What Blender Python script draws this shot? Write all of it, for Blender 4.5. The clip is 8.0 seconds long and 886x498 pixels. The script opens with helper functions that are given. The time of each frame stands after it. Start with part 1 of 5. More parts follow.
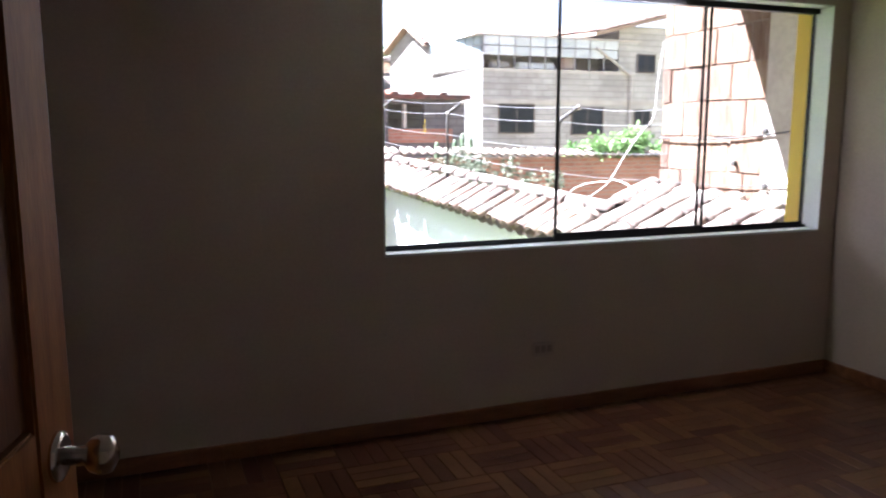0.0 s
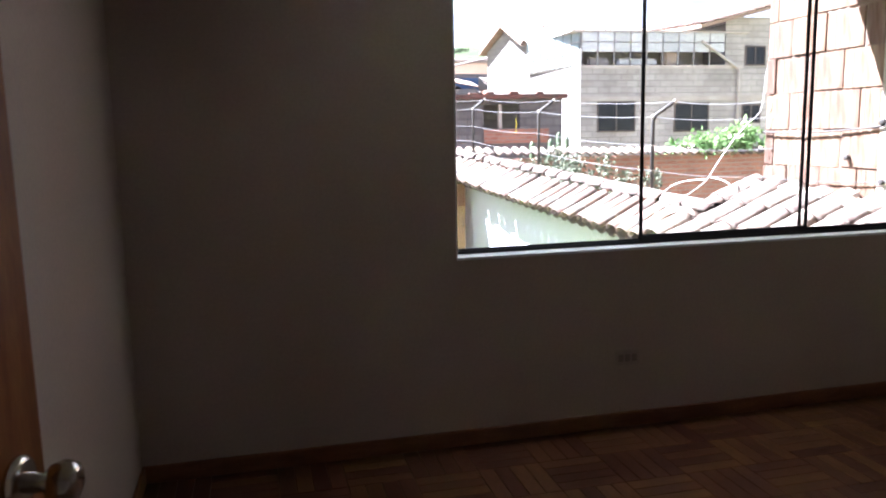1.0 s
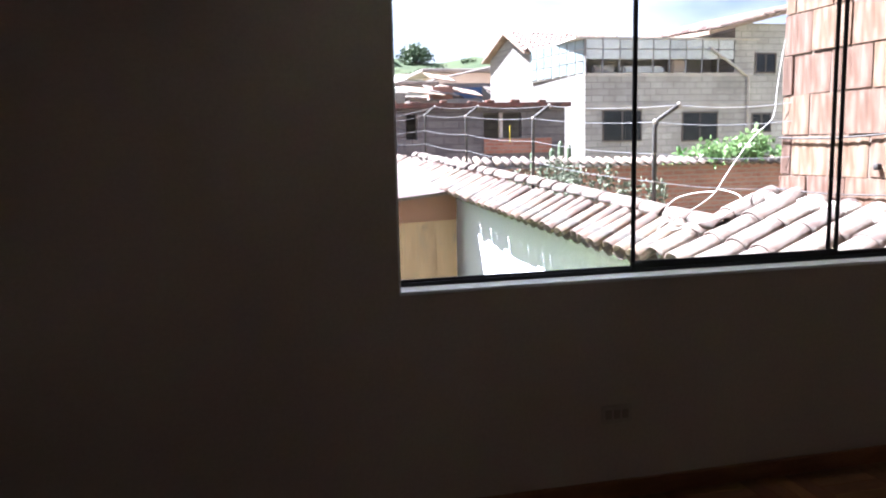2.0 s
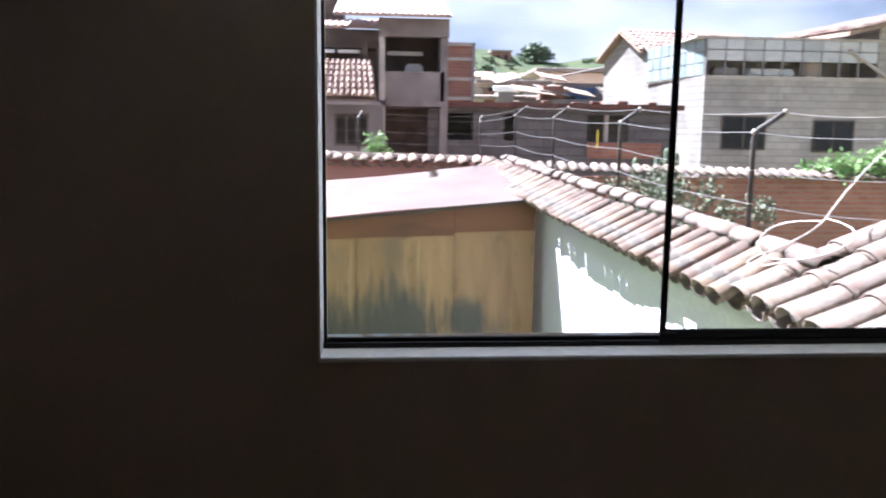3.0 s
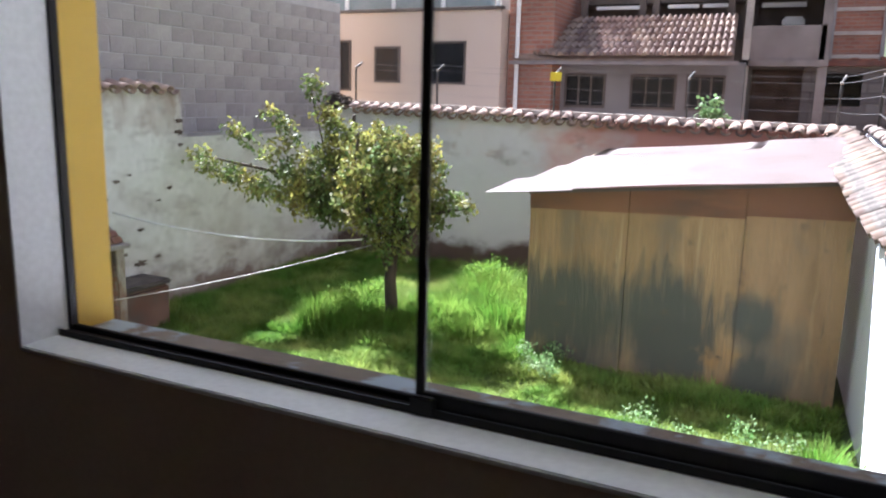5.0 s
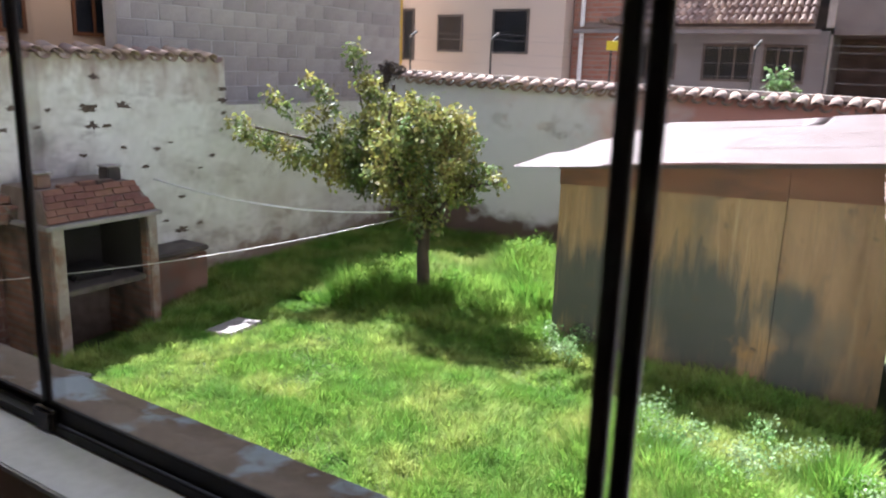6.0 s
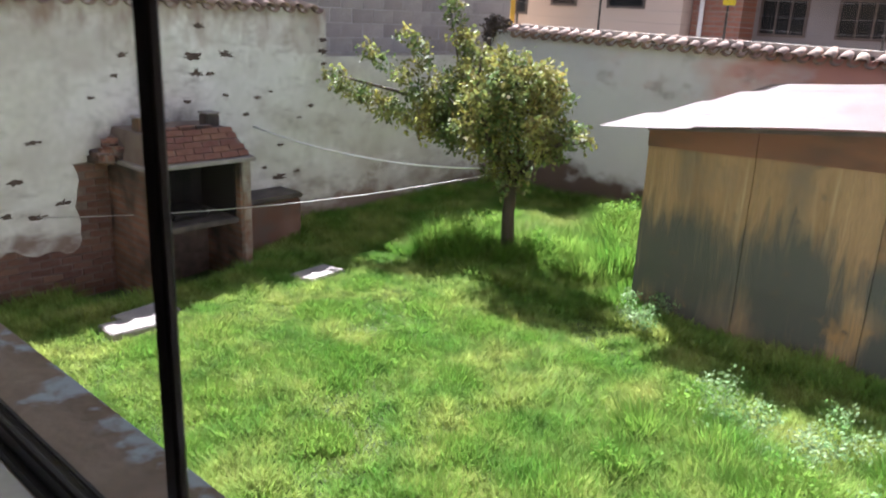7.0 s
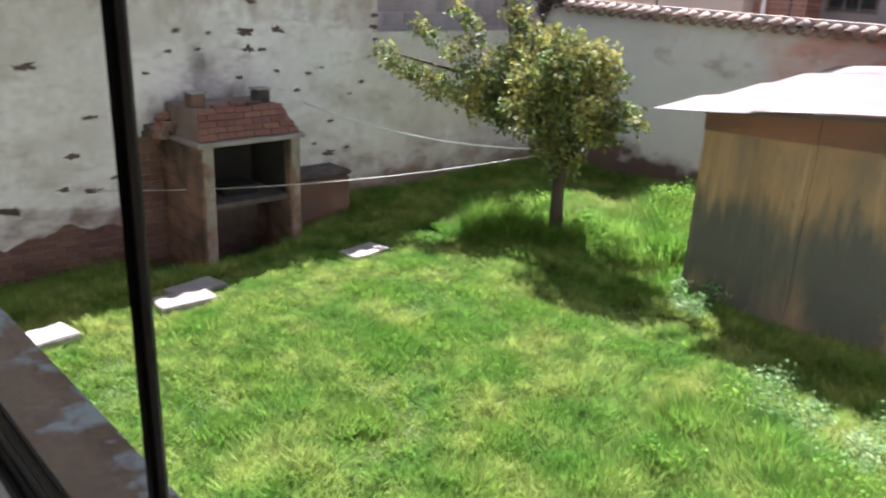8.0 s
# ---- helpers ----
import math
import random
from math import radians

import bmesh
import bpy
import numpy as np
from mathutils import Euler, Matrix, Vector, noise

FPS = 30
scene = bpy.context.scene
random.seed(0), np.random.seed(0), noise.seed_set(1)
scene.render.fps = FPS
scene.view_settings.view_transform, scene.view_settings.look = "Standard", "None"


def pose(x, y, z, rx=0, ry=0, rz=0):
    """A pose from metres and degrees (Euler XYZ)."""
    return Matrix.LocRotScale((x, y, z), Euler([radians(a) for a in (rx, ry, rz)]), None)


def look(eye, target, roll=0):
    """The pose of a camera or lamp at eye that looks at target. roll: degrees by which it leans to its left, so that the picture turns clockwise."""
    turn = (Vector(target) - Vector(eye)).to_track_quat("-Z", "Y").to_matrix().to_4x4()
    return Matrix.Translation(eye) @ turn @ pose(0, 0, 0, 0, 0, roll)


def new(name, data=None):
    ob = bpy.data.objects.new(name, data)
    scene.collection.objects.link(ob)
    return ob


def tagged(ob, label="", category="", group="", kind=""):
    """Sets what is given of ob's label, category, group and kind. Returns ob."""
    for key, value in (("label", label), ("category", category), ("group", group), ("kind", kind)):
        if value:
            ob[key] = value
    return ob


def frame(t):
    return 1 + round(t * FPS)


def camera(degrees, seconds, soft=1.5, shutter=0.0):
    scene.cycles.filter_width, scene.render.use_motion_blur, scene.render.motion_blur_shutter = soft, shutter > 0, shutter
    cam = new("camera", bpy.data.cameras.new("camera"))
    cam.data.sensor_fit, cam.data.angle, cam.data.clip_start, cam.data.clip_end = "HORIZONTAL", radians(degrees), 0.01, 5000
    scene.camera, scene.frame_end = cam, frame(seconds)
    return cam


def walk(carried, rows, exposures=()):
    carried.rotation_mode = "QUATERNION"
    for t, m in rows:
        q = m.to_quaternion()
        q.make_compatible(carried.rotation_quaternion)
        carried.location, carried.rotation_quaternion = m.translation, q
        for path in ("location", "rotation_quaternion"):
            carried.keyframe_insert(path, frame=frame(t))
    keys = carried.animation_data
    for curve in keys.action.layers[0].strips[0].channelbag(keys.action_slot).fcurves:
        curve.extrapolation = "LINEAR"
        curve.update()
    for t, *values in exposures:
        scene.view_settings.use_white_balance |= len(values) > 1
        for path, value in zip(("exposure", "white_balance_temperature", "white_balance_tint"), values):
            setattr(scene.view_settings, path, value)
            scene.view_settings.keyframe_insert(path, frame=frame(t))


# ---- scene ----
cam = camera(60.0, 8.0, soft=2.0, shutter=0.3)
PATH = [
    (0, (-1.108, -3.648, 1.577), (-0.391, -1.806, 1.269), -0.0),
    (0.5, (-0.998, -3.607, 1.603), (-0.494, -1.697, 1.293), -0.6),
    (1, (-0.933, -3.542, 1.559), (-0.465, -1.621, 1.257), -1.2),
    (2.5, (-0.164, -2.448, 1.519), (0.237, -0.507, 1.253), -1.2),
    (3, (0.176, -2.123, 1.561), (0.334, -0.148, 1.285), 0.7),
    (3.5, (0.519, -1.869, 1.522), (0.337, 0.104, 1.254), 0.6),
    (4, (0.872, -1.641, 1.577), (0.395, 0.278, 1.28), 0.4),
    (4.5, (1.305, -1.439, 1.566), (0.597, 0.4, 1.223), 1.1),
    (6, (2.258, -0.558, 1.581), (1.216, 1.086, 1.117), 1.8),
    (6.5, (2.487, -0.328, 1.574), (1.297, 1.198, 1.071), 2.5),
    (7, (2.646, -0.195, 1.574), (1.372, 1.234, 0.993), 2.5),
    (7.5, (2.644, -0.099, 1.645), (1.415, 1.336, 0.988), 2.4),
    (8, (2.61, -0.106, 1.658), (1.262, 1.218, 1.003), 2.7),
]
EXPOSURES = [(t, e, k, 18) for t, e, k in ((0.0, 3.98, 5450), (1.0, 3.90, 5450), (2.5, 3.03, 5480), (3.5, 2.76, 5480), (4.5, 2.72, 5500), (6.0, 2.55, 5650), (8.0, 2.40, 5750))]
walk(cam, [(t, look(eye, target, roll)) for t, eye, target, roll in PATH], EXPOSURES)

# ---- world, sun, exposure ----
SUN_WAY = Vector((-0.62, 0.46, 1.0)).normalized()      # towards the sun
world = bpy.data.worlds.new("sky")
scene.world = world
world.use_nodes = True
wn = world.node_tree
wn.nodes.clear()
w_out = wn.nodes.new("ShaderNodeOutputWorld")
w_bg = wn.nodes.new("ShaderNodeBackground")
w_sky = wn.nodes.new("ShaderNodeTexSky")
w_sky.sky_type = "NISHITA"
w_sky.sun_disc = False
w_sky.sun_elevation = math.asin(SUN_WAY.z)
w_sky.sun_rotation = math.atan2(SUN_WAY.x, SUN_WAY.y)
w_sky.altitude = 800.0
w_sky.air_density = 1.0
w_sky.dust_density = 3.0
w_tc = wn.nodes.new("ShaderNodeTexCoord")
w_map = wn.nodes.new("ShaderNodeMapping")
w_map.inputs["Scale"].default_value = (1.0, 1.0, 2.6)
w_noise = wn.nodes.new("ShaderNodeTexNoise")
w_noise.inputs["Scale"].default_value = 2.3
w_noise.inputs["Detail"].default_value = 6.0
w_ramp = wn.nodes.new("ShaderNodeValToRGB")
w_ramp.color_ramp.elements[0].position, w_ramp.color_ramp.elements[1].position = 0.36, 0.54
w_mix = wn.nodes.new("ShaderNodeMixRGB")
w_mix.inputs[2].default_value = (10.0, 10.4, 11.2, 1)
wn.links.new(w_tc.outputs["Generated"], w_map.inputs[0])
wn.links.new(w_map.outputs[0], w_noise.inputs["Vector"])
wn.links.new(w_noise.outputs[0], w_ramp.inputs[0])
wn.links.new(w_ramp.outputs[0], w_mix.inputs[0])
wn.links.new(w_sky.outputs[0], w_mix.inputs[1])
wn.links.new(w_mix.outputs[0], w_bg.inputs[0])
w_bg.inputs[1].default_value = 0.0168
wn.links.new(w_bg.outputs[0], w_out.inputs[0])

sun_data = bpy.data.lights.new("sun", "SUN")
sun_data.energy = 5.0
sun_data.angle = radians(0.55)
sun_data.color = (1.0, 0.95, 0.86)
sun = new("sun", sun_data)
sun.matrix_basis = look(SUN_WAY * 60, (0, 0, 0))

# fill lamp added inside the window head, standing in for light from the sky
sky_data = bpy.data.lights.new("window_fill_lamp", "AREA")
sky_data.shape, sky_data.size, sky_data.size_y = "RECTANGLE", 1.7, 0.12
sky_data.energy = 1.1
sky_data.color = (1.0, 0.95, 0.88)
window_fill = new("window_fill_lamp", sky_data)
window_fill.matrix_basis = pose(1.0, 0.10, 2.30, -28, 0, 0)


# ---- materials ----
def surf(name, c1, c2, scale=2.0, rough=0.8, bump=0.15, fine=30.0, metal=0.0, spread=(0.35, 0.65), vary=0.0, stretch=(1, 1, 1), spec=0.5, island=0.0, dist=0.01, grain=0.18):
    """A surface with two colours mixed at a large scale, a fine grain and relief; vary: change from piece to piece."""
    m = bpy.data.materials.new(name)
    m.use_nodes = True
    n, l = m.node_tree.nodes, m.node_tree.links
    b = n["Principled BSDF"]
    tc = n.new("ShaderNodeTexCoord")
    mp = n.new("ShaderNodeMapping")
    mp.inputs["Scale"].default_value = stretch
    l.new(tc.outputs["Object"], mp.inputs[0])
    big, small = n.new("ShaderNodeTexNoise"), n.new("ShaderNodeTexNoise")
    big.inputs["Scale"].default_value, big.inputs["Detail"].default_value = scale, 5.0
    small.inputs["Scale"].default_value, small.inputs["Detail"].default_value = fine, 6.0
    for t in (big, small):
        l.new(mp.outputs[0], t.inputs["Vector"])
    ramp = n.new("ShaderNodeValToRGB")
    ramp.color_ramp.elements[0].position, ramp.color_ramp.elements[1].position = spread
    ramp.color_ramp.elements[0].color, ramp.color_ramp.elements[1].color = (*c1, 1), (*c2, 1)
    l.new(big.outputs[0], ramp.inputs[0])
    hsv = n.new("ShaderNodeHueSaturation")
    l.new(ramp.outputs[0], hsv.inputs["Color"])
    val = n.new("ShaderNodeMapRange")
    val.inputs[1].default_value, val.inputs[2].default_value, val.inputs[3].default_value, val.inputs[4].default_value = 0.3, 0.7, 1 - grain, 1 + grain
    l.new(small.outputs[0], val.inputs[0])
    last = val.outputs[0]
    if vary or island:
        if vary:
            info = n.new("ShaderNodeObjectInfo")
            source = info.outputs["Random"]
        else:
            info = n.new("ShaderNodeNewGeometry")
            source = info.outputs["Random Per Island"]
        v = vary or island
        r2 = n.new("ShaderNodeMapRange")
        r2.inputs[3].default_value, r2.inputs[4].default_value = 1 - v, 1 + v
        l.new(source, r2.inputs[0])
        mul = n.new("ShaderNodeMath")
        mul.operation = "MULTIPLY"
        l.new(r2.outputs[0], mul.inputs[0])
        l.new(last, mul.inputs[1])
        last = mul.outputs[0]
        hue = n.new("ShaderNodeMapRange")
        hue.inputs[3].default_value, hue.inputs[4].default_value = 0.5 - v * 0.05, 0.5 + v * 0.05
        l.new(source, hue.inputs[0])
        l.new(hue.outputs[0], hsv.inputs["Hue"])
    l.new(last, hsv.inputs["Value"])
    l.new(hsv.outputs[0], b.inputs["Base Color"])
    b.inputs["Roughness"].default_value, b.inputs["Metallic"].default_value = rough, metal
    b.inputs["Specular IOR Level"].default_value = spec
    if bump:
        bp = n.new("ShaderNodeBump")
        bp.inputs["Strength"].default_value, bp.inputs["Distance"].default_value = bump, dist
        l.new(small.outputs[0], bp.inputs["Height"])
        l.new(bp.outputs[0], b.inputs["Normal"])
    return m


def stained(m, colour, scale, spread, stretch=(1, 1, 1), top=None, near=None):
    """Lays a second, stained colour over a surface where a noise is high; top: (z from, z to, weight) lets it
    rise from the ground; near: (x, y, z, radius, weight) gathers it round a place, as soot gathers round a hearth."""
    n, l = m.node_tree.nodes, m.node_tree.links
    b = n["Principled BSDF"]
    was = b.inputs["Base Color"].links[0].from_socket
    tc, mp, noi = n.new("ShaderNodeTexCoord"), n.new("ShaderNodeMapping"), n.new("ShaderNodeTexNoise")
    mp.inputs["Scale"].default_value = stretch
    noi.inputs["Scale"].default_value, noi.inputs["Detail"].default_value, noi.inputs["Roughness"].default_value = scale, 7.0, 0.6
    l.new(tc.outputs["Object"], mp.inputs[0])
    l.new(mp.outputs[0], noi.inputs["Vector"])
    height = noi.outputs[0]
    if top:
        sep, mr, add = n.new("ShaderNodeSeparateXYZ"), n.new("ShaderNodeMapRange"), n.new("ShaderNodeMath")
        l.new(tc.outputs["Object"], sep.inputs[0])
        l.new(sep.outputs[2], mr.inputs[0])
        mr.inputs[1].default_value, mr.inputs[2].default_value, mr.inputs[3].default_value, mr.inputs[4].default_value = top[0], top[1], 0.0, top[2]
        l.new(mr.outputs[0], add.inputs[0])
        l.new(height, add.inputs[1])
        height = add.outputs[0]
    if near:
        dis, mr, add = n.new("ShaderNodeVectorMath"), n.new("ShaderNodeMapRange"), n.new("ShaderNodeMath")
        dis.operation = "DISTANCE"
        l.new(tc.outputs["Object"], dis.inputs[0])
        dis.inputs[1].default_value = near[:3]
        l.new(dis.outputs["Value"], mr.inputs[0])
        mr.inputs[1].default_value, mr.inputs[2].default_value, mr.inputs[3].default_value, mr.inputs[4].default_value = 0.0, near[3], near[4], 0.0
        l.new(mr.outputs[0], add.inputs[0])
        l.new(height, add.inputs[1])
        height = add.outputs[0]
    ramp = n.new("ShaderNodeValToRGB")
    ramp.color_ramp.elements[0].position, ramp.color_ramp.elements[1].position = spread
    l.new(height, ramp.inputs[0])
    mix = n.new("ShaderNodeMixRGB")
    mix.inputs[2].default_value = (*colour, 1)
    l.new(ramp.outputs[0], mix.inputs[0])
    l.new(was, mix.inputs[1])
    l.new(mix.outputs[0], b.inputs["Base Color"])
    return m


def glass_mat():
    m = bpy.data.materials.new("window_glass")
    m.use_nodes = True
    n, l = m.node_tree.nodes, m.node_tree.links
    n.clear()
    out, mix, clear, gloss = (n.new("ShaderNode" + k) for k in ("OutputMaterial", "MixShader", "BsdfTransparent", "BsdfGlossy"))
    clear.inputs[0].default_value = (0.95, 0.95, 0.95, 1)
    gloss.inputs["Roughness"].default_value = 0.02
    mix.inputs[0].default_value = 0.025
    l.new(clear.outputs[0], mix.inputs[1])
    l.new(gloss.outputs[0], mix.inputs[2])
    l.new(mix.outputs[0], out.inputs[0])
    return m


def coursed(name, c1, c2, joint, w, h, facing="y", rough=0.9):
    """A far masonry wall: courses of blocks with recessed joints, by a brick texture on walls that face y or x."""
    m = bpy.data.materials.new(name)
    m.use_nodes = True
    n, l = m.node_tree.nodes, m.node_tree.links
    b = n["Principled BSDF"]
    tc, sep, com, br, noi, mul, bp = (n.new("ShaderNode" + k) for k in ("TexCoord", "SeparateXYZ", "CombineXYZ", "TexBrick", "TexNoise", "MixRGB", "Bump"))
    l.new(tc.outputs["Object"], sep.inputs[0])
    l.new(sep.outputs["X" if facing == "y" else "Y"], com.inputs[0])
    l.new(sep.outputs["Z"], com.inputs[1])
    l.new(com.outputs[0], br.inputs["Vector"])
    br.inputs["Color1"].default_value, br.inputs["Color2"].default_value, br.inputs["Mortar"].default_value = (*c1, 1), (*c2, 1), (*joint, 1)
    br.inputs["Scale"].default_value = 1.0
    br.inputs["Brick Width"].default_value, br.inputs["Row Height"].default_value, br.inputs["Mortar Size"].default_value = w, h, 0.012
    noi.inputs["Scale"].default_value, noi.inputs["Detail"].default_value = 0.9, 7.0
    l.new(tc.outputs["Object"], noi.inputs["Vector"])
    mul.blend_type = "MULTIPLY"
    mul.inputs[0].default_value = 0.75
    mr = n.new("ShaderNodeMapRange")
    mr.inputs[1].default_value, mr.inputs[2].default_value, mr.inputs[3].default_value, mr.inputs[4].default_value = 0.3, 0.7, 0.7, 1.25
    l.new(noi.outputs[0], mr.inputs[0])
    l.new(br.outputs[0], mul.inputs[1])
    l.new(mr.outputs[0], mul.inputs[2])
    l.new(mul.outputs[0], b.inputs["Base Color"])
    b.inputs["Roughness"].default_value = rough
    bp.inputs["Strength"].default_value, bp.inputs["Distance"].default_value = 0.5, 0.01
    bp.invert = True
    l.new(br.outputs["Fac"], bp.inputs["Height"])
    l.new(bp.outputs[0], b.inputs["Normal"])
    return m


def leafy(m, share=0.4):
    """Lets light through thin leaves and blades."""
    n, l = m.node_tree.nodes, m.node_tree.links
    b, out = n["Principled BSDF"], n["Material Output"]
    tr, mix = n.new("ShaderNodeBsdfTranslucent"), n.new("ShaderNodeMixShader")
    l.new(b.inputs["Base Color"].links[0].from_socket, tr.inputs[0])
    mix.inputs[0].default_value = share
    l.new(b.outputs[0], mix.inputs[1])
    l.new(tr.outputs[0], mix.inputs[2])
    l.new(mix.outputs[0], out.inputs[0])
    b.inputs["Specular IOR Level"].default_value = 0.25
    return m


LX, BY = -6.80, 11.70                          # faces of the garden's left and back walls
GLASS = glass_mat()
PAINT = surf("cream_wall_paint", (0.455, 0.374, 0.318), (0.50, 0.420, 0.355), 1.2, 0.75, 0.03, 60, grain=0.05)
CEIL = surf("white_ceiling_paint", (0.74, 0.73, 0.70), (0.80, 0.79, 0.76), 1.0, 0.8, 0.06, 50, grain=0.05)
PARQUET = surf("dark_parquet_wood", (0.095, 0.034, 0.014), (0.155, 0.064, 0.027), 3.0, 0.32, 0.05, 45, vary=0.35, stretch=(1, 1, 1))
BASEWOOD = surf("brown_baseboard_wood", (0.16, 0.06, 0.022), (0.24, 0.10, 0.04), 4.0, 0.4, 0.08, 50, stretch=(1, 6, 6))
DOORWOOD = surf("varnished_door_wood", (0.26, 0.092, 0.018), (0.36, 0.140, 0.030), 3.0, 0.55, 0.06, 40, stretch=(8, 8, 0.8), spec=0.25)
DOORDARK = surf("dark_panel_wood", (0.13, 0.044, 0.015), (0.19, 0.070, 0.023), 3.0, 0.55, 0.06, 40, stretch=(8, 8, 0.8), spec=0.25)
CHROME = surf("polished_steel", (0.60, 0.57, 0.52), (0.68, 0.65, 0.60), 5.0, 0.18, 0.0, 50, metal=1.0, grain=0.05)
SILLWHITE = surf("white_reveal_paint", (0.78, 0.80, 0.83), (0.84, 0.86, 0.88), 3.0, 0.6, 0.02, 60, grain=0.05)
ALU = surf("black_aluminium", (0.008, 0.007, 0.007), (0.015, 0.013, 0.012), 8.0, 0.5, 0.03, 120, grain=0.05, spec=0.3)
YELLOW = surf("yellow_house_paint", (0.72, 0.46, 0.06), (0.80, 0.53, 0.09), 2.0, 0.7, 0.12, 50, grain=0.05)
LEDGE = stained(surf("worn_sill_cement", (0.20, 0.15, 0.11), (0.30, 0.24, 0.19), 6.0, 0.8, 0.25, 60), (0.42, 0.50, 0.58), 5.0, (0.54, 0.60))
PLATE = surf("outlet_plastic", (0.40, 0.33, 0.28), (0.44, 0.37, 0.315), 6.0, 0.5, 0.02, 60, grain=0.05)
PLATEDARK = surf("outlet_socket", (0.26, 0.215, 0.18), (0.30, 0.25, 0.21), 6.0, 0.5, 0.02, 60, grain=0.05)
SOIL = stained(surf("lawn_soil", (0.03, 0.055, 0.012), (0.055, 0.08, 0.02), 1.1, 0.95, 0.6, 25, dist=0.03), (0.13, 0.12, 0.055), 0.8, (0.60, 0.74))
GRASS = leafy(surf("grass_blades", (0.132, 0.260, 0.037), (0.375, 0.410, 0.112), 1.5, 0.75, 0.0, 6, island=0.32, spread=(0.38, 0.74), grain=0.30), 0.40)
TALLGRASS = leafy(surf("tall_grass_blades", (0.118, 0.25, 0.032), (0.21, 0.32, 0.058), 1.5, 0.8, 0.0, 9, island=0.35), 0.5)
FARGROUND = surf("bare_yard_earth", (0.20, 0.16, 0.11), (0.14, 0.17, 0.07), 0.3, 0.95, 0.4, 8)
WHITEWASH = stained(surf("pale_blue_limewash", (0.78, 0.80, 0.90), (0.84, 0.855, 0.93), 0.8, 0.85, 0.2, 35), (0.58, 0.63, 0.66), 1.6, (0.62, 0.85), (1, 1, 0.4))
TILE = stained(surf("clay_roof_tile", (0.138, 0.091, 0.068), (0.225, 0.165, 0.132), 6.0, 0.9, 0.5, 40, vary=0.42), (0.12, 0.11, 0.10), 7.0, (0.43, 0.64))
# lighter clay tile for the back and left caps, sunlight put into its colour
TILESUNNY = stained(surf("sunlit_ochre_cap_tile", (0.30, 0.205, 0.16), (0.40, 0.295, 0.245), 6.0, 0.9, 0.5, 40, vary=0.25), (0.16, 0.125, 0.105), 7.0, (0.52, 0.68))
TILEPALE = stained(surf("paler_clay_tile", (0.150, 0.108, 0.089), (0.235, 0.186, 0.160), 5.0, 0.9, 0.5, 40, vary=0.35), (0.14, 0.13, 0.12), 8.0, (0.45, 0.64))
TILEDARK = surf("clay_bed", (0.22, 0.15, 0.11), (0.30, 0.22, 0.17), 6.0, 0.95, 0.4, 40)
MORTAR = surf("lime_mortar", (0.34, 0.30, 0.27), (0.44, 0.40, 0.36), 5.0, 0.95, 0.4, 45)
PLASTER = surf("peeling_limewash", (0.68, 0.65, 0.61), (0.80, 0.775, 0.74), 0.7, 0.9, 0.20, 14, grain=0.10)
stained(PLASTER, (0.50, 0.455, 0.40), 1.0, (0.47, 0.72), (1, 1.0, 1.3))
stained(PLASTER, (0.47, 0.43, 0.40), 3.6, (0.54, 0.76), (1, 0.8, 2.2))
stained(PLASTER, (0.36, 0.27, 0.22), 2.2, (0.64, 0.90), (1, 1.4, 0.7), (0.70, 1.62, 0.32))
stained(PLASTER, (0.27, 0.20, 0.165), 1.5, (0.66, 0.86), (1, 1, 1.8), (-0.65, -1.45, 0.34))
stained(PLASTER, (0.05, 0.040, 0.035), 2.0, (0.62, 1.15), (1, 1, 1), None, (LX, 4.60, -0.1, 1.15, 0.42))
ADOBE = surf("bare_adobe", (0.085, 0.06, 0.048), (0.14, 0.10, 0.08), 8.0, 0.95, 0.4, 40)
BACKWALL = stained(stained(surf("grey_cement_render", (0.58, 0.58, 0.615), (0.71, 0.70, 0.72), 0.6, 0.9, 0.15, 14, grain=0.07), (0.56, 0.27, 0.22), 0.8, (0.62, 0.90), (1, 1, 1.6), None, (1.0, BY, 1.0, 4.6, 0.75)),
                   (0.13, 0.085, 0.07), 1.4, (0.62, 0.84), (1, 1, 1.5), (-0.60, -1.30, 0.46))
BLOCK = surf("concrete_block", (0.34, 0.31, 0.29), (0.44, 0.40, 0.37), 3.0, 0.92, 0.3, 50, vary=0.13)
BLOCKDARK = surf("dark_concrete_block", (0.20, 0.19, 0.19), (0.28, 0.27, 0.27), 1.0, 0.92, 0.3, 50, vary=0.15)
BRICKBIG = surf("hollow_clay_block", (0.125, 0.068, 0.042), (0.190, 0.130, 0.095), 2.2, 0.9, 0.25, 45, vary=0.20, stretch=(1, 2.6, 0.5), spread=(0.42, 0.58))
BRICKRED = stained(stained(surf("red_brick", (0.165, 0.070, 0.050), (0.24, 0.115, 0.082), 2.0, 0.9, 0.4, 40, vary=0.2), (0.06, 0.045, 0.04), 3.0, (0.42, 0.64)), (0.34, 0.27, 0.23), 9.0, (0.60, 0.72))
BRICKWORN = stained(surf("worn_foot_brick", (0.155, 0.074, 0.052), (0.225, 0.128, 0.095), 2.0, 0.95, 0.5, 40, vary=0.25), (0.13, 0.095, 0.075), 2.5, (0.46, 0.62))
OLDCEMENT = stained(surf("weathered_cement", (0.19, 0.165, 0.16), (0.26, 0.232, 0.222), 1.6, 0.9, 0.25, 30), (0.11, 0.09, 0.085), 1.2, (0.52, 0.72))
CONCRETE = surf("raw_concrete", (0.36, 0.32, 0.29), (0.45, 0.41, 0.375), 2.0, 0.9, 0.25, 40)
